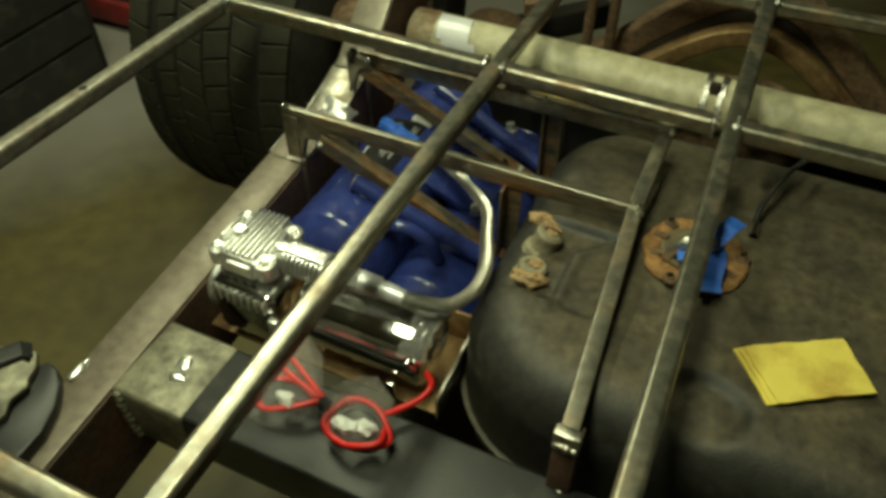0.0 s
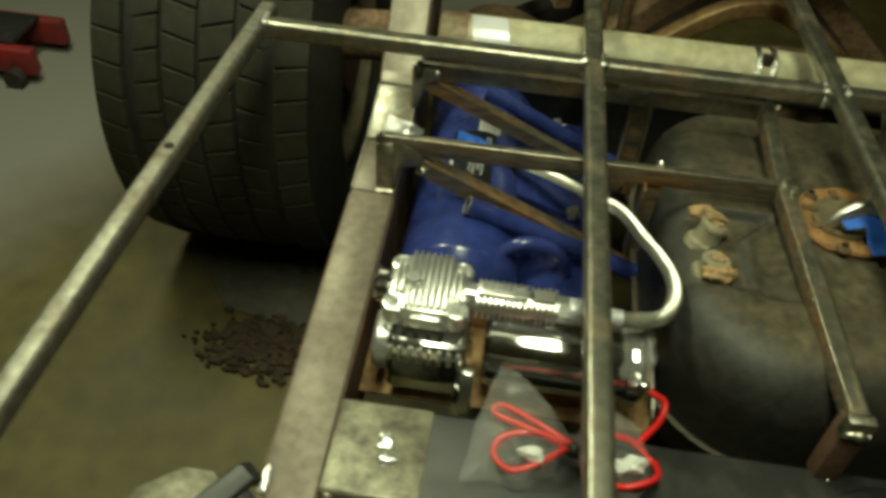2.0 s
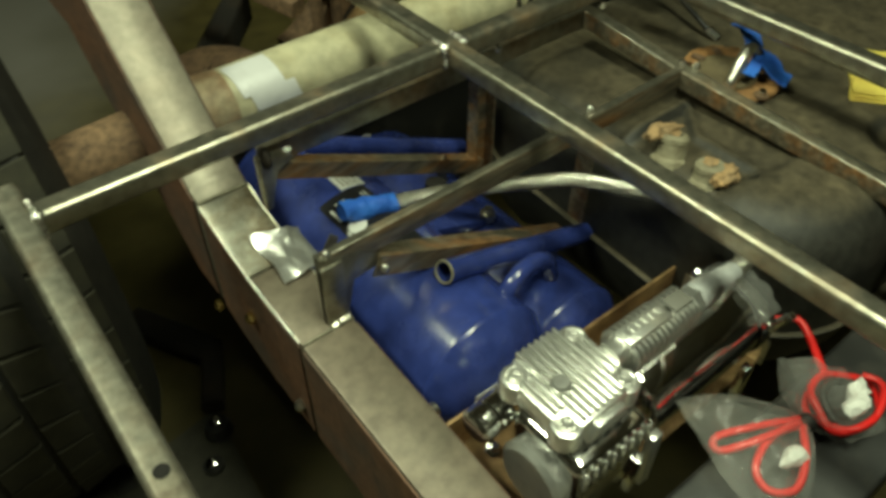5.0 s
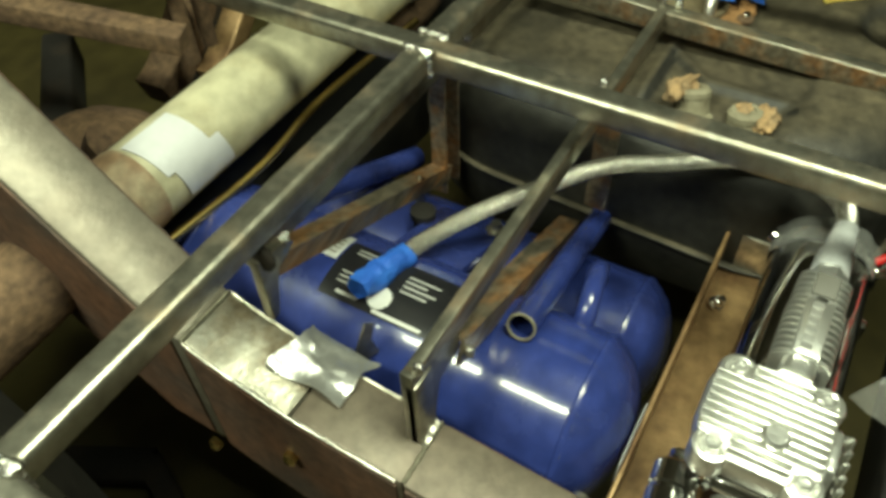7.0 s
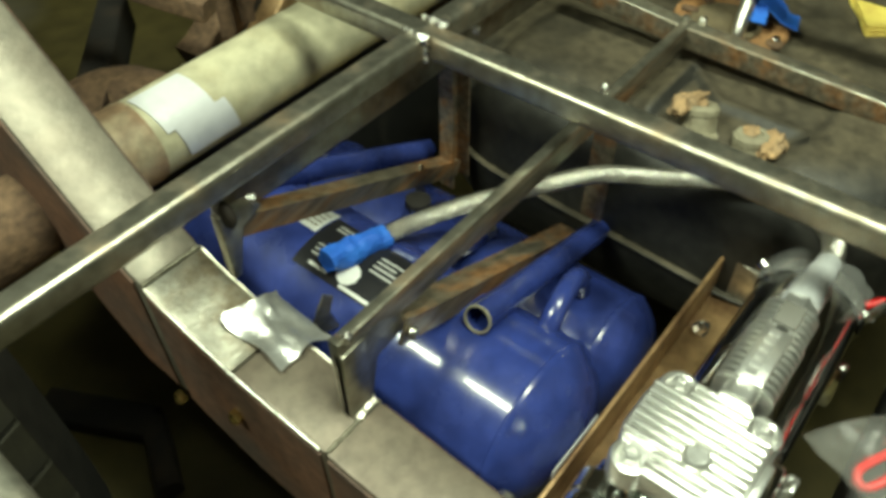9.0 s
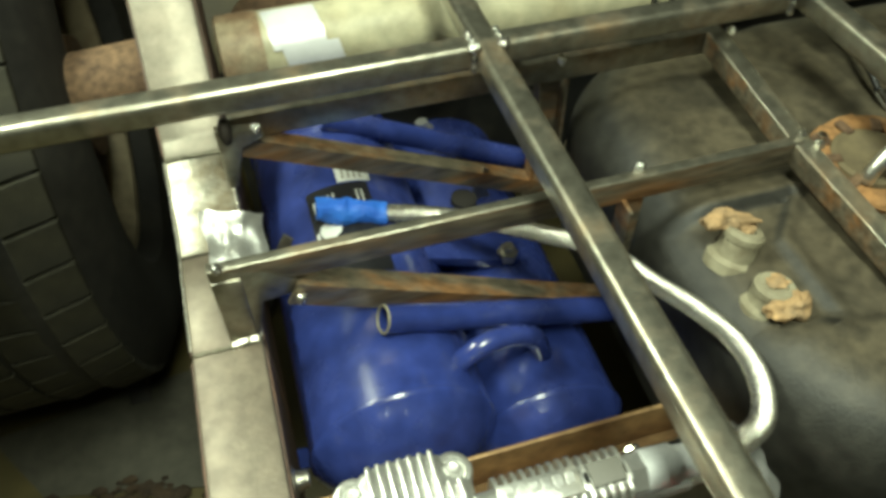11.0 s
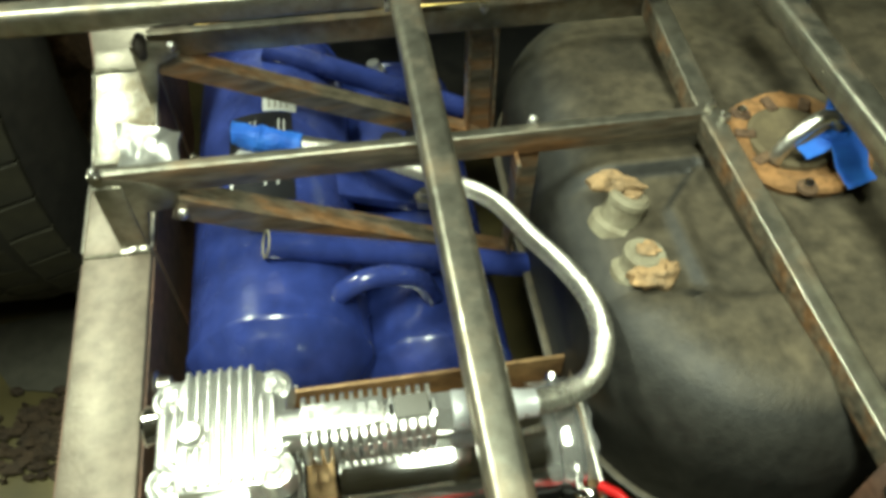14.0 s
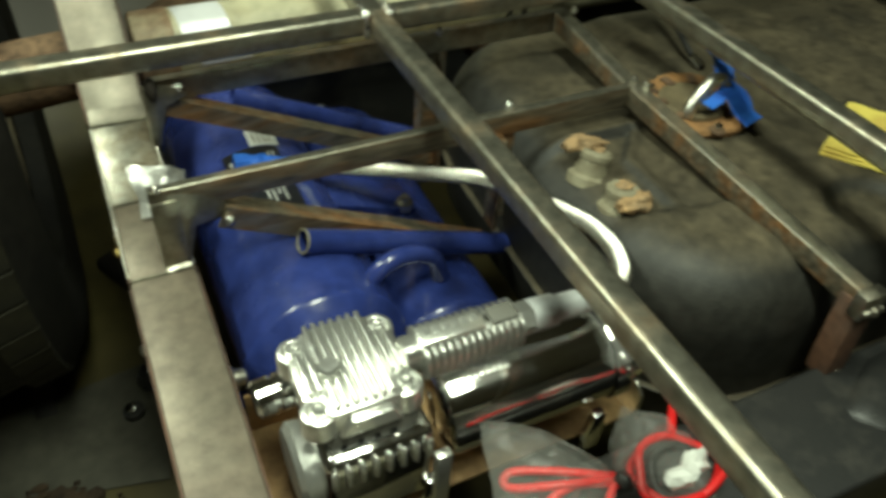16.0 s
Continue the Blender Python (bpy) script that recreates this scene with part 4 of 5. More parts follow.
    for i in range(6):
        part("plate_bar", box((0.0065, 0.010, 0.0014), (-0.134 + i * 0.0104, a + 0.003, z + 0.0238)), M_DUCT, plate)
    part("end_plate", box((0.030, 0.022, 0.006), (-0.050, a + 0.001, z + 0.0185), 0.002, 2), M_MAT, f, "dull grey recessed plate")
    part("coupling_nut", lathe([(0, 0.0185), (0.014, 0.0185), (0.014, 0.0)], (-0.030, a, z), (1, -0.03, 0), 6), M_ALU, f)
    part("ferrule", lathe([(0, 0.012), (0.002, 0.0185), (0.030, 0.0180), (0.034, 0.0150), (0.058, 0.0142), (0.062, 0.0130), (0.076, 0.0125), (0.078, 0.008)], (-0.017, a, z), (1, -0.03, 0.0), 28), M_CRIMP, f, "white metal hose coupling")
    # mounting feet
    for x in (-0.15, 0.06):
        for sy in (-1, 1):
            part("foot", prism([(-0.012, -0.315), (0.012, -0.315), (0.012, -0.29), (0.007, -0.25), (-0.007, -0.25), (-0.012, -0.29)], "y", cy + sy * 0.05 - 0.006, cy + sy * 0.05 + 0.006, 0.002), M_CHROME, f).location.x = x
    part("foot", box((0.018, 0.012, 0.1), (-0.142, cy - 0.056, -0.25), 0.003, 2), M_ALU, f)


build_compressor()


def build_film():
    bm = bmesh.new()
    rows = []
    n, m = 34, 16
    for i in range(m + 1):
        x = 0.070 + 0.044 * i / m
        row = []
        for j in range(n + 1):
            a = radians(-58 + 138 * j / n)
            r = 0.0625 + 0.0022 * noise.noise(Vector((x * 38, a * 2.6, 1))) + 0.0016 * noise.noise(Vector((x * 110, a * 7, 4))) + 0.001 * (i / m) ** 2
            row.append(bm.verts.new((x + 0.008 * noise.noise(Vector((a * 3, 2, i * 0.05))), -0.479 + r * math.sin(a), -0.222 + r * math.cos(a))))
        rows.append(row)
    for r0, r1 in zip(rows, rows[1:]):
        for j in range(n):
            bm.faces.new((r0[j], r0[j + 1], r1[j + 1], r1[j]))
    g = bmesh.ops.extrude_face_region(bm, geom=bm.faces[:])
    bmesh.ops.translate(bm, vec=(0.0004, 0, -0.0004), verts=[v for v in g["geom"] if isinstance(v, bmesh.types.BMVert)])
    tagged(part("plastic_film", bm, M_FILM), "crumpled clear plastic film over the end of the motor", "plastic film")


build_film()


# ---- braided hose ----
def build_hose():
    f = thing("braided_hose", (0.1, -0.35, -0.12), "braided stainless steel air hose with a taped end", "hose")
    ctrl = [(0.044, -0.483, -0.121), (0.085, -0.477, -0.122), (0.119, -0.458, -0.130), (0.139, -0.418, -0.133), (0.140, -0.375, -0.134), (0.127, -0.33, -0.139), (0.105, -0.276, -0.150),
            (0.076, -0.206, -0.162), (0.026, -0.145, -0.183), (-0.035, -0.092, -0.196), (-0.10, -0.055, -0.202), (-0.15, -0.044, -0.196)]
    path = smooth_path(ctrl, 14)
    hose = part("hose", sweep(path, circle(0.0095, 16)), M_MAT, f, "dark hose under the braid")
    # two sets of crossing wire bundles
    line = smooth_path(ctrl, 26)
    for turn in (1, -1):
        for k in range(9):
            pts, run = [], 0.0
            for i, p in enumerate(line):
                p = Vector(p)
                q = Vector(line[min(i + 1, len(line) - 1)]) - Vector(line[max(i - 1, 0)])
                q.normalize()
                if i:
                    run += (p - Vector(line[i - 1])).length
                e = q.cross(Vector((0, 0, 1))).normalized()
                a = turn * (2 * math.pi * run / 0.036) + 2 * math.pi * k / 9
                pts.append(p + (e * math.cos(a) + e.cross(q) * math.sin(a)) * (0.0098 + 0.0004 * turn))
            part("braid_strand", sweep(pts, [(-0.0018, 0), (0, 0.0013), (0.0018, 0), (0, -0.0013)], caps=False), M_BRAID, hose)
    e = Vector((-0.15, -0.044, -0.196))
    t = sweep(smooth_path([e + Vector((0.012, -0.004, -0.001)), e + Vector((-0.012, 0.0, 0.003)), e + Vector((-0.04, 0.004, 0.010)), e + Vector((-0.072, 0.009, 0.017))], 7), circle(0.0155, 14))
    for v in t.verts:
        v.co += Vector((0.004 * noise.noise(v.co * 70), 0.004 * noise.noise(v.co * 70 + Vector((4, 0, 0))), 0.004 * noise.noise(v.co * 70 + Vector((0, 4, 0)))))
    part("tape_wrap", t, M_TAPE_BLUE, f, "blue masking tape wrapped round the hose end", smooth=False)


build_hose()


# ---- bag with the wiring ----
def build_bag():
    f = thing("parts_bag", (0.0, -0.65, -0.235), "clear plastic bag tied in the middle with red wire inside", "plastic bag")

    neck = Vector((0.005, -0.638, -0.206))

    def lobe(edge, thick, seed):
        """One half of the bag: two thin crumpled layers fanning out from the tie."""
        pts = [Vector(p) for p in edge]
        rim = []
        for p, q in zip(pts, pts[1:]):
            rim += [p.lerp(q, k / 8) for k in range(8)]
        rim.append(pts[-1])
        bm = bmesh.new()
        n, m = len(rim), 16
        sheets = []
        for side in (1, -1):
            grid = []
            for j, e in enumerate(rim):
                v = j / (n - 1)
                row = []
                for i in range(m + 1):
                    u = i / m
                    puff = thick * (math.sin(math.pi * min(1, u * 0.96 + 0.04)) ** 0.7) * (0.35 + 0.65 * math.sin(math.pi * v) ** 0.6)
                    fold = 0.010 * u * noise.noise(Vector((v * 9 + seed, u * 1.6, side * 3.0))) + 0.005 * noise.noise(Vector((v * 22 + seed, u * 6, side)))
                    p = neck.lerp(e, max(0.04, u * (1 + 0.05 * noise.noise(Vector((v * 8, seed, 0))))))
                    up = side * puff * (1.0 if side > 0 else 0.35) + fold * min(1, 6 * u)
                    row.append(bm.verts.new((p.x, p.y, p.z + up)))
                grid.append(row)
            sheets.append(grid)
        for g in sheets:
            for j in range(n - 1):
                for i in range(m):
                    bm.faces.new((g[j][i], g[j + 1][i], g[j + 1][i + 1], g[j][i + 1]))
        for j in range(n - 1):
            bm.faces.new((sheets[0][j][m], sheets[0][j + 1][m], sheets[1][j + 1][m], sheets[1][j][m]))
        return bm
    part("bag_half", lobe([(-0.035, -0.575, -0.203), (-0.098, -0.535, -0.190), (-0.120, -0.62, -0.205), (-0.132, -0.703, -0.224), (-0.055, -0.70, -0.226), (-0.015, -0.675, -0.224)], 0.030, 3), M_CLEAR, f, smooth=False)
    part("bag_half", lobe([(0.035, -0.69, -0.225), (0.090, -0.705, -0.222), (0.112, -0.655, -0.210), (0.100, -0.60, -0.205), (0.058, -0.572, -0.205), (0.025, -0.60, -0.206)], 0.030, 9), M_CLEAR, f, smooth=False)
    part("tie", lump((0.01, -0.645, -0.207), (0.010, 0.012, 0.012), 5, 0.3, 2), M_BLACK, f, "black tie")

    def coil(c, rx, ry, z, turns, n, ph, wob):
        pts = []
        for i in range(n):
            a = ph + 2 * math.pi * turns * i / (n - 1)
            pts.append((c[0] + rx * math.cos(a) * (1 + wob * math.sin(3.3 * a)), c[1] + ry * math.sin(a), z + 0.006 * math.sin(a * 1.7) + 0.010 * i / n))
        return sweep(pts, circle(0.0045, 10))
    part("wire", sweep(smooth_path([(0.006, -0.638, -0.205), (-0.04, -0.615, -0.202), (-0.088, -0.592, -0.206), (-0.098, -0.605, -0.208), (-0.055, -0.628, -0.196), (0.0, -0.64, -0.203)], 8), circle(0.0045, 10)), M_RED, f, "red insulated wire")
    part("wire", sweep(smooth_path([(0.0, -0.642, -0.206), (-0.045, -0.632, -0.200), (-0.085, -0.642, -0.206), (-0.094, -0.665, -0.213), (-0.07, -0.684, -0.214), (-0.035, -0.672, -0.207), (0.0, -0.645, -0.205)], 8), circle(0.0045, 10)), M_RED, f, "red insulated wire")
    part("wire", coil((0.07, -0.655), 0.046, 0.036, -0.210, 1.7, 50, 2.0, 0.12), M_RED, f, "red insulated wire")
    part("wire", sweep(smooth_path([(0.085, -0.63, -0.212), (0.105, -0.605, -0.215), (0.128, -0.575, -0.212), (0.135, -0.55, -0.205), (0.118, -0.53, -0.21)], 8), circle(0.005, 10)), M_RED, f, "red insulated wire")
    part("wire", coil((0.075, -0.66), 0.037, 0.03, -0.214, 1.1, 36, 3.5, 0.05), M_BLACK, f, "black insulated wire")
    for c, s in (((0.085, -0.66, -0.196), 4), ((-0.045, -0.662, -0.205), 6), ((0.06, -0.67, -0.19), 8)):
        part("hardware", lump(c, (0.018, 0.012, 0.010), s, 0.6, 2), M_WHITE, f, "small white fittings", smooth=False)


build_bag()


# ---- rear axle ----
def build_axle():
    f = thing("axle_tube", (0, 0.27, -0.2), "cream painted rear axle tube with a rusty end", "axle")
    y, z, r = 0.272, -0.146, 0.054
    part("tube", lathe([(0, 0), (0, r), (0.62, r), (0.622, r)] + [(1.5, r), (1.5, 0)], (-0.24, y, z), (1, 0, 0), 48), M_CREAM, f)
    part("rusty_end", lathe([(0, 0), (0, r - 0.004), (0.004, r + 0.0015), (0.055, r + 0.002), (0.062, r + 0.0005), (0.062, 0)], (-0.30, y, z), (1, 0, 0), 48), M_FLASH, f, "rusty unpainted tube end")
    for x in (0.345, 0.375):
        part("band", lathe([(0, r), (0, r + 0.004), (0.012, r + 0.004), (0.012, r)], (x, y, z), (1, 0, 0), 48), M_WELD, f, "bright steel clamp band")
    part("strap_plate", box((0.022, 0.012, 0.05), (0.366, y - 0.03, z + 0.040), 0.003), M_DARK, f, "dark strap")
    # tape on the tube
    for a0, a1, x0, x1 in ((-5, 62, -0.235, -0.16), (58, 108, -0.215, -0.135)):
        bm = bmesh.new()
        n = 12
        rows = []
        for off in (0.0015, 0.003):
            for x in (x0, x1):
                rows.append([bm.verts.new((x + 0.01 * i / n, y - (r + off) * math.sin(radians(a0 + (a1 - a0) * i / n)), z + (r + off) * math.cos(radians(a0 + (a1 - a0) * i / n)))) for i in range(n + 1)])
        for i in range(n):
            bm.faces.new((rows[2][i], rows[2][i + 1], rows[3][i + 1], rows[3][i]))
            bm.faces.new((rows[0][i], rows[1][i], rows[1][i + 1], rows[0][i + 1]))
            bm.faces.new((rows[0][i], rows[0][i + 1], rows[2][i + 1], rows[2][i]))
            bm.faces.new((rows[1][i], rows[3][i], rows[3][i + 1], rows[1][i + 1]))
        part("tape_label", bm, M_TAPE_WHITE, f, "white tape label")
    # brake pipe below
    part("brake_pipe", sweep(smooth_path([(-0.28, 0.215, -0.19), (-0.1, 0.205, -0.195), (0.05, 0.21, -0.185), (0.3, 0.205, -0.195)], 6), circle(0.006, 10)), M_GOLD, f, "tan brake pipe")


build_axle()


def arch_points(x0, x1, z0, zt, y, n=24):
    pts = []
    for i in range(n + 1):
        u = i / n
        s = math.sin(math.pi * u) ** 1.5
        pts.append((x0 + (x1 - x0) * u, y + 0.02 * math.sin(u * 3), z0 + (zt - z0) * s))
    return pts


def build_arch():
    f = thing("arched_crossmember", (0.4, 0.5, -0.25), "rust-brown arched steel crossmember behind the axle", "crossmember")
    part("outer_arch", sweep(arch_points(0.02, 0.78, -0.27, -0.03, 0.54), rounded_rect(0.06, 0.055, 0.006)), M_RUST, f)
    part("inner_arch", sweep(arch_points(0.10, 0.72, -0.28, -0.11, 0.50), rounded_rect(0.05, 0.04, 0.006)), M_BRACKET, f, "orange rusted inner arch")
    # near-black arch: the shade in the gap between the arches, put in as colour
    part("gap_shade", sweep(arch_points(0.06, 0.75, -0.28, -0.075, 0.53), rounded_rect(0.03, 0.05, 0.004)), M_DARK, f)


build_arch()


# ---- frame parts behind the axle ----
def build_back():
    f = thing("rear_suspension", (-0.1, 0.6, -0.2), "rust-brown suspension members and damper behind the axle", "suspension")
    part("cross_channel", box((0.68, 0.06, 0.09), (0.04, 0.62, -0.02), 0.005), M_RAIL_SIDE, f)
    part("diagonal_bar", sweep([(-0.05, 0.34, -0.07), (-0.16, 0.60, -0.02)], rounded_rect(0.035, 0.03, 0.003)), M_RUST, f)
    part("shock_body", lathe([(0, 0.03), (0.01, 0.034), (0.2, 0.034), (0.21, 0.02), (0.21, 0)], (-0.20, 0.50, -0.33), (0.1, -0.4, 0.6), 28), M_RUST, f, "rusty damper body")
    part("link_arm", sweep([(-0.27, 0.42, -0.25), (0.02, 0.75, -0.25)], rounded_rect(0.05, 0.07, 0.008)), M_DARK, f)
    part("upright_pin", lathe([(0, 0.012), (0.16, 0.012), (0.16, 0)], (0.05, 0.46, -0.2), (0, 0, 1), 20), M_RUST, f)
    part("upright_pin", lathe([(0, 0.012), (0.15, 0.012), (0.15, 0)], (0.10, 0.47, -0.2), (0, 0, 1), 20), M_RUST, f)
    # air spring, made bulky: a mass added to hide the lit floor behind
    part("air_spring", lump((-0.17, 0.46, -0.30), (0.14, 0.12, 0.13), 21, 0.12, 4), M_RUST, f, "rusty air spring cup")
    part("diff_cover", lump((0.42, 0.34, -0.22), (0.16, 0.10, 0.10), 12, 0.1, 4), M_RUST, f, "rusty differential casing")


build_back()


def build_dark_member():
    f = thing("rear_crossmember", (0.3, 0.25, -0.4), "black painted deep chassis crossmember below the axle tube", "crossmember")
    part("web", box((1.5, 0.008, 0.34), (0.44, 0.300, -0.40), 0.002), M_BLACK, f)
    part("top_flange", box((1.5, 0.05, 0.008), (0.44, 0.321, -0.226), 0.002), M_BLACK, f)
    part("bottom_flange", box((1.5, 0.05, 0.008), (0.44, 0.321, -0.574), 0.002), M_BLACK, f)


build_dark_member()


# ---- rear wheel ----
def build_wheel():
    c = Vector((-0.776, 0.60, -0.398))
    R, hw = 0.545, 0.250
    f = thing("truck_tyre", (c.x, c.y, FLOOR_Z), "worn all-terrain truck tyre on a beige steel rim", "tyre")
    bw = 0.274
    q = 0.6 * R / 0.236
    k = R / 0.388
    side = [(bw - 0.06, 0.22 * k), (bw - 0.02, 0.235 * k), (bw, 0.285 * k), (bw - 0.006, 0.325 * k), (hw - 0.005, 0.358 * k), (hw - 0.03, R - 0.013), (0.09, R - 0.010)]
    prof = [(-x, r) for x, r in side] + [(0, R - 0.009)] + side[::-1]
    tyre = part("tyre", lathe(prof, c, (1, 0, 0), 96), M_RUBBER, f)
    for i in range(3):
        rr = (0.265 + 0.03 * i) * k
        part("sidewall_rib", lathe([(0, rr), (0.003, rr + 0.001), (0.003, rr + 0.004), (0, rr + 0.005)], (c.x + bw - 0.004 - 0.5 * abs(rr - 0.285 * k) ** 1.2, c.y, c.z), (1, 0, 0), 96), M_RUBBER, tyre)
    part("rim", lathe([(0.16, 0.205 * q), (0.205, 0.222 * q), (0.209, 0.232 * q), (0.205, 0.236 * q), (0.19, 0.222 * q), (0.10, 0.205 * q), (0.0, 0.19 * q), (-0.04, 0.16 * q), (-0.04, 0)], c, (1, 0, 0), 72), M_BEIGE, f)
    part("brake_drum", lathe([(0, 0.150 * q), (0.06, 0.150 * q), (0.062, 0.158 * q), (0.075, 0.158 * q), (0.08, 0.14 * q), (0.085, 0.09 * q), (0.13, 0.08 * q), (0.13, 0)], (c.x + 0.08, c.y, c.z), (1, 0, 0), 60), M_RUST, f, "rusty brake drum and backing plate")
    part("hub_tube", lathe([(0, 0.055), (0.33, 0.052), (0.33, 0)], (-0.642, 0.30, -0.192), (1, -0.08, 0.12), 36), M_RUST, f, "rusty axle housing end")
    # tread blocks share a mesh for each rib
    n = 50
    ribs = ((-0.195, 0.073, -8), (-0.117, 0.073, 14), (-0.039, 0.073, -14), (0.039, 0.073, 14), (0.117, 0.073, -14), (0.195, 0.073, 8))
    for ri, (dx, w, skew) in enumerate(ribs):
        ln = 2 * math.pi * R / n * 0.965
        bm = box((w, ln, 0.013), (0, 0, 0), 0.0)
        for v in bm.verts:
            v.co.y += v.co.x * math.tan(radians(skew))
            if v.co.z > 0:
                v.co.x *= 0.94
                v.co.y *= 0.94
        bmesh.ops.bevel(bm, geom=bm.edges[:], offset=0.0018, segments=1, affect="EDGES")
        finish(bm, False)
        me = bpy.data.meshes.new("tread_block")
        bm.to_mesh(me)
        bm.free()
        me.materials.append(M_TREAD)
        drop = 0.006 if abs(dx) > 0.1 else 0.002
        tilt = 12 * (1 if dx > 0 else -1) if abs(dx) > 0.1 else 0
        for i in range(n):
            a = 2 * math.pi * (i + 0.5 * (ri % 2)) / n
            ob = new("tread_block", me)
            ob.parent = tyre
            m = Matrix.Translation((c.x + dx, c.y, c.z)) @ Matrix.Rotation(a, 4, "X") @ Matrix.Translation((0, 0, R - 0.0075 - drop)) @ Matrix.Rotation(radians(tilt), 4, "Y")
            ob.matrix_basis = tyre.matrix_basis.inverted() @ m


build_wheel()


# ---- suspension parts beside the rail ----
def build_suspension():
    z = FLOOR_Z
    f = thing("steel_lever", (-0.42, 0.35, z), "greasy black steel lever with a ball joint lying on the floor", "lever")
    part("link", sweep([(-0.447, 0.696, z + 0.022), (-0.335, 0.480, z + 0.022)], rounded_rect(0.075, 0.04, 0.01)), M_DARK, f)
    part("drop_arm", sweep([(-0.330, 0.490, z + 0.024), (-0.360, 0.420, z + 0.026), (-0.405, 0.330, z + 0.03)], rounded_rect(0.05, 0.036, 0.01)), M_DARK, f)
    part("ball_joint", lathe([(0, 0.024), (0.016, 0.032), (0.04, 0.024), (0.045, 0)], (-0.42, 0.278, z), (0, 0, 1), 24), M_BLACK, f)
    part("nut", lathe([(0, 0.012), (0.016, 0.012), (0.018, 0.006), (0.018, 0)], (-0.470, 0.205, z + 0.02), (-0.2, -0.3, 1), 6), M_CHROME, f, "bright nut")
    part("nut_washer", lathe([(0, 0.022), (0.02, 0.022), (0.02, 0)], (-0.470, 0.205, z), (0, 0, 1), 20), M_BLACK, f)
    part("nut", lathe([(0, 0.012), (0.016, 0.012), (0.018, 0.006), (0.018, 0)], (-0.42, 0.278, z + 0.043), (-0.2, -0.3, 1), 6), M_CHROME, f, "bright nut")
    g = thing("rail_bracket", (-0.43, -0.82, -0.25), "mottled steel hanger plate on a black rubber pad", "bracket")
    o = [(-0.425, -0.748), (-0.400, -0.752), (-0.375, -0.772), (-0.352, -0.805), (-0.338, -0.845), (-0.336, -0.90), (-0.47, -0.90), (-0.45, -0.80)]
    part("rubber_pad", prism(o, "z", -0.256, -0.226, 0.005), M_BLACK, g, "black rubber pad")
    o = [(-0.525, -0.785), (-0.478, -0.748), (-0.440, -0.747), (-0.420, -0.768), (-0.414, -0.79), (-0.404, -0.80), (-0.408, -0.83), (-0.395, -0.85), (-0.405, -0.90), (-0.55, -0.90)]
    part("plate", prism(o, "z", -0.2255, -0.212, 0.003), M_PATINA, g)
    part("rubber_strip", sweep([(-0.366, -0.790, -0.125), (-0.372, -0.797, -0.116), (-0.445, -0.905, -0.116)], rounded_rect(0.030, 0.014, 0.004)), M_BLACK, g, "black rubber strip")
    part("strip_leg", box((0.02, 0.05, 0.10), (-0.425, -0.875, -0.168), 0.004), M_BLACK, g, "black upright under the strip")
    part("weld", lump((-0.380, -0.734, -0.240), (0.008, 0.020, 0.004), 14, 0.4, 3), M_ALU, g, "bright weld spot")


build_suspension()


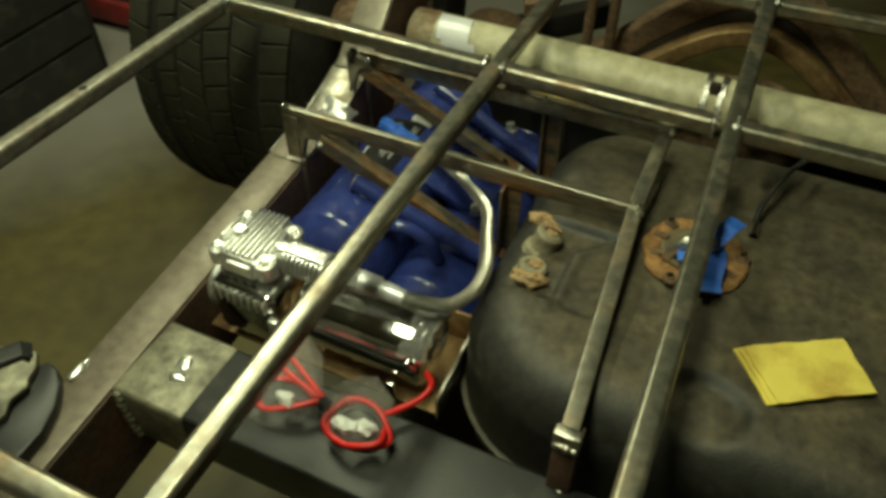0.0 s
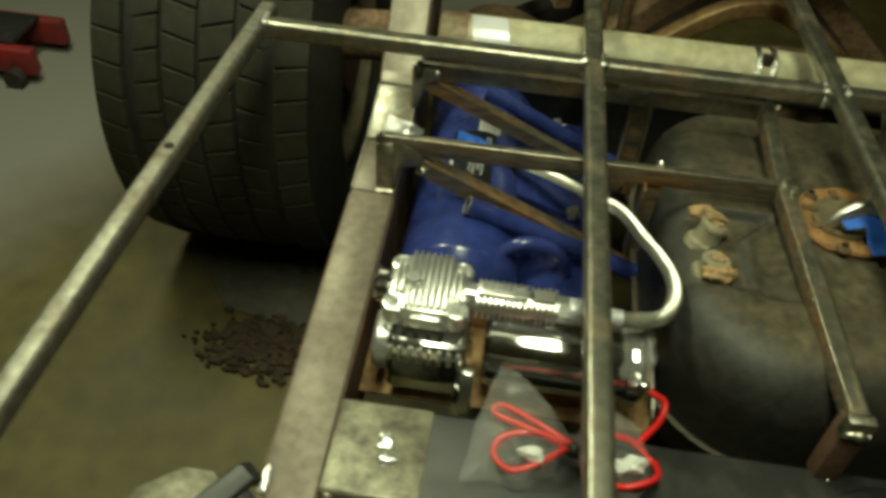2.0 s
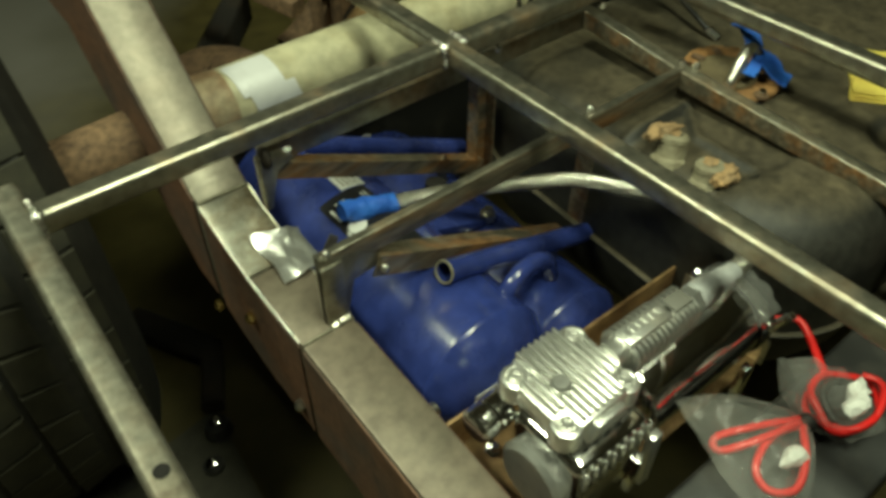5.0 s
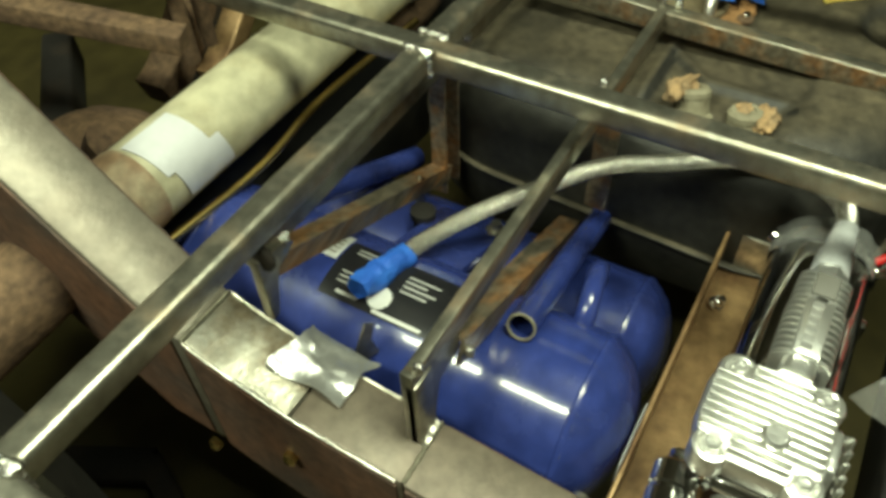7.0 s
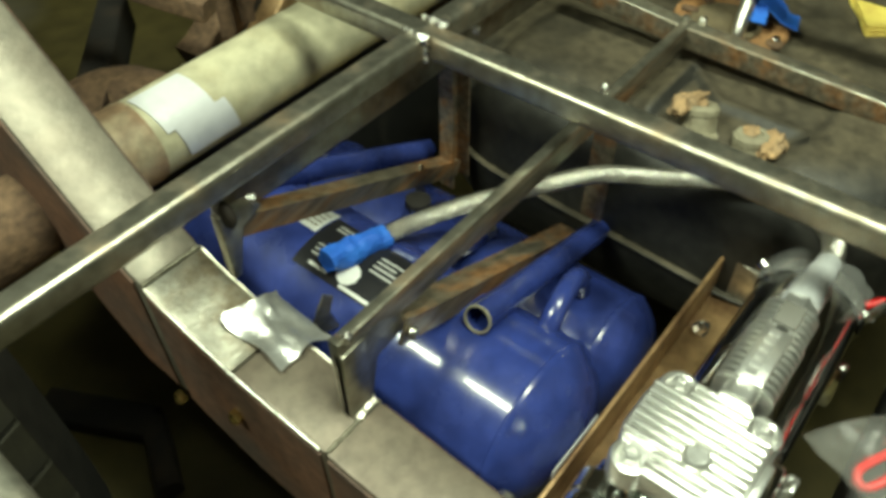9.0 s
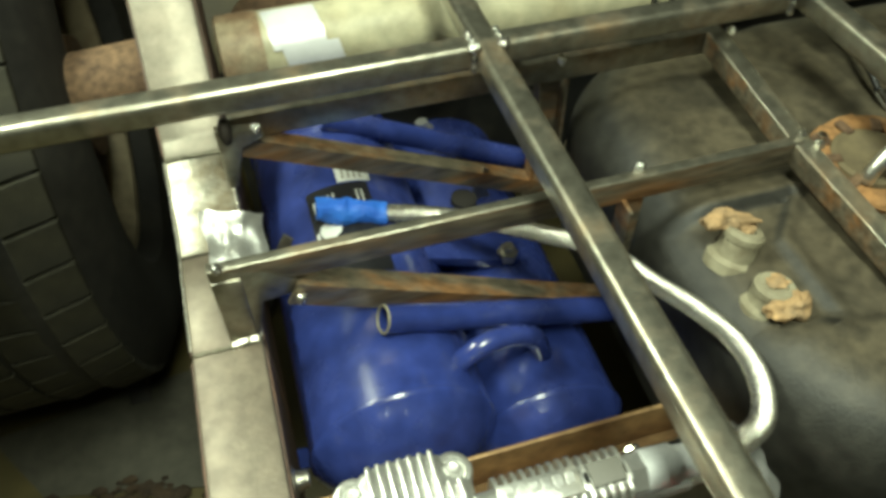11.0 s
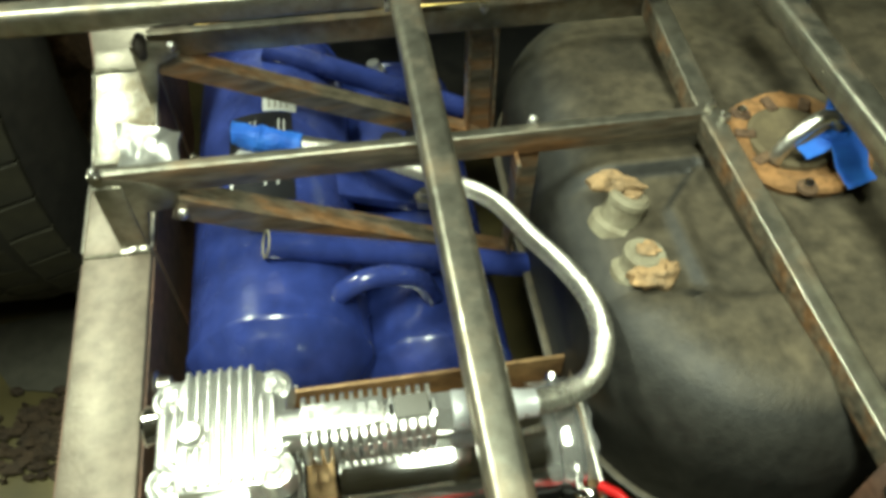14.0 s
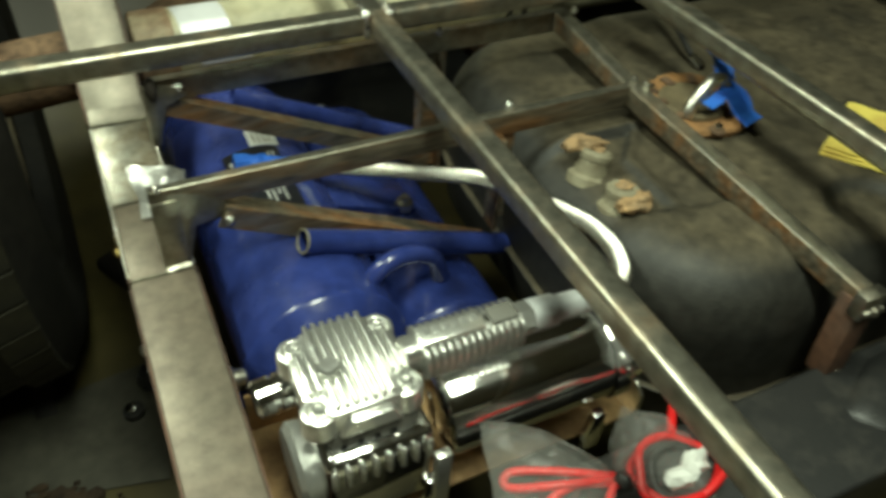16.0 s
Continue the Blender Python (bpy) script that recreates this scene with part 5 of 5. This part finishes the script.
# ---- on the floor ----
def build_floor_things():
    rng = random.Random(4)
    bm = bmesh.new()
    for i in range(420):
        a, r = rng.uniform(0, 6.28), math.sqrt(rng.random())
        x, y = -0.690 + 0.135 * r * math.cos(a) + 0.03 * rng.gauss(0, 1), -0.008 + 0.082 * r * math.sin(a) + 0.02 * rng.gauss(0, 1)
        s = rng.uniform(0.005, 0.019)
        add(bm, lump((x, y, FLOOR_Z + 0.008 + 0.010 * (1 - r)), (s, s * rng.uniform(0.35, 0.8), rng.uniform(0.006, 0.014)), i, 0.7, 1))
    tagged(part("rust_debris", bm, M_CARD, None, smooth=False), "scattered flakes of dark brown rust and dirt on the floor", "debris", kind="stuff")

    sh = prism([(-0.935, 0.265), (-0.825, 0.105), (-0.43, 0.02), (-0.40, 0.34)], "z", FLOOR_Z + 0.001, FLOOR_Z + 0.006, 0.001)
    tagged(part("floor_sheet", sh, M_SHEET), "thin grey-green board lying flat on the garage floor", "board")

    j = thing("trolley_jack", (-2.13, 1.14, FLOOR_Z), "low red trolley jack with black side plates", "trolley jack")
    part("frame_side", box((0.6, 0.05, 0.10), (-2.13, 1.03, FLOOR_Z + 0.085), 0.012), M_REDPAINT, j)
    part("frame_side", box((0.6, 0.05, 0.10), (-2.13, 1.25, FLOOR_Z + 0.085), 0.012), M_REDPAINT, j)
    part("top_plate", box((0.5, 0.2, 0.02), (-2.16, 1.14, FLOOR_Z + 0.14), 0.006), M_BLACK, j)
    for x in (-2.4, -1.9):
        for y in (0.985, 1.295):
            part("wheel", lathe([(-0.02, 0), (-0.02, 0.035), (0.02, 0.035), (0.02, 0)], (x, y, FLOOR_Z + 0.035), (0, 1, 0), 24), M_DARK, j)
    t = thing("tool_chest", (-2.33, 0.36, FLOOR_Z), "black tool chest standing in the shadow", "tool chest")
    part("body", box((0.8, 0.80, 0.5), (-2.33, 0.36, FLOOR_Z + 0.25), 0.02), M_DARK, t)
    part("lid", box((0.82, 0.82, 0.06), (-2.33, 0.36, FLOOR_Z + 0.53), 0.015), M_BLACK, t)
    for k in range(3):
        part("drawer", box((0.012, 0.72, 0.13), (-1.926, 0.36, FLOOR_Z + 0.10 + k * 0.145), 0.005), M_BLACK, t)
    # small black wedge at the foot of the tyre
    w = thing("black_wedge", (-0.66, 0.22, FLOOR_Z), "small black wedge on the floor against the tyre", "wheel chock")
    part("wedge", prism([(0.255, FLOOR_Z), (0.43, FLOOR_Z), (0.43, FLOOR_Z + 0.06), (0.37, FLOOR_Z + 0.065)], "x", -0.66, -0.615, 0.004), M_DARK, w)


build_floor_things()


# ---- plan units to metres ----
for ob in scene.objects:
    if ob.parent is None and ob.type in ("MESH", "EMPTY"):
        ob.matrix_basis = Matrix.Scale(SIZE, 4) @ ob.matrix_basis
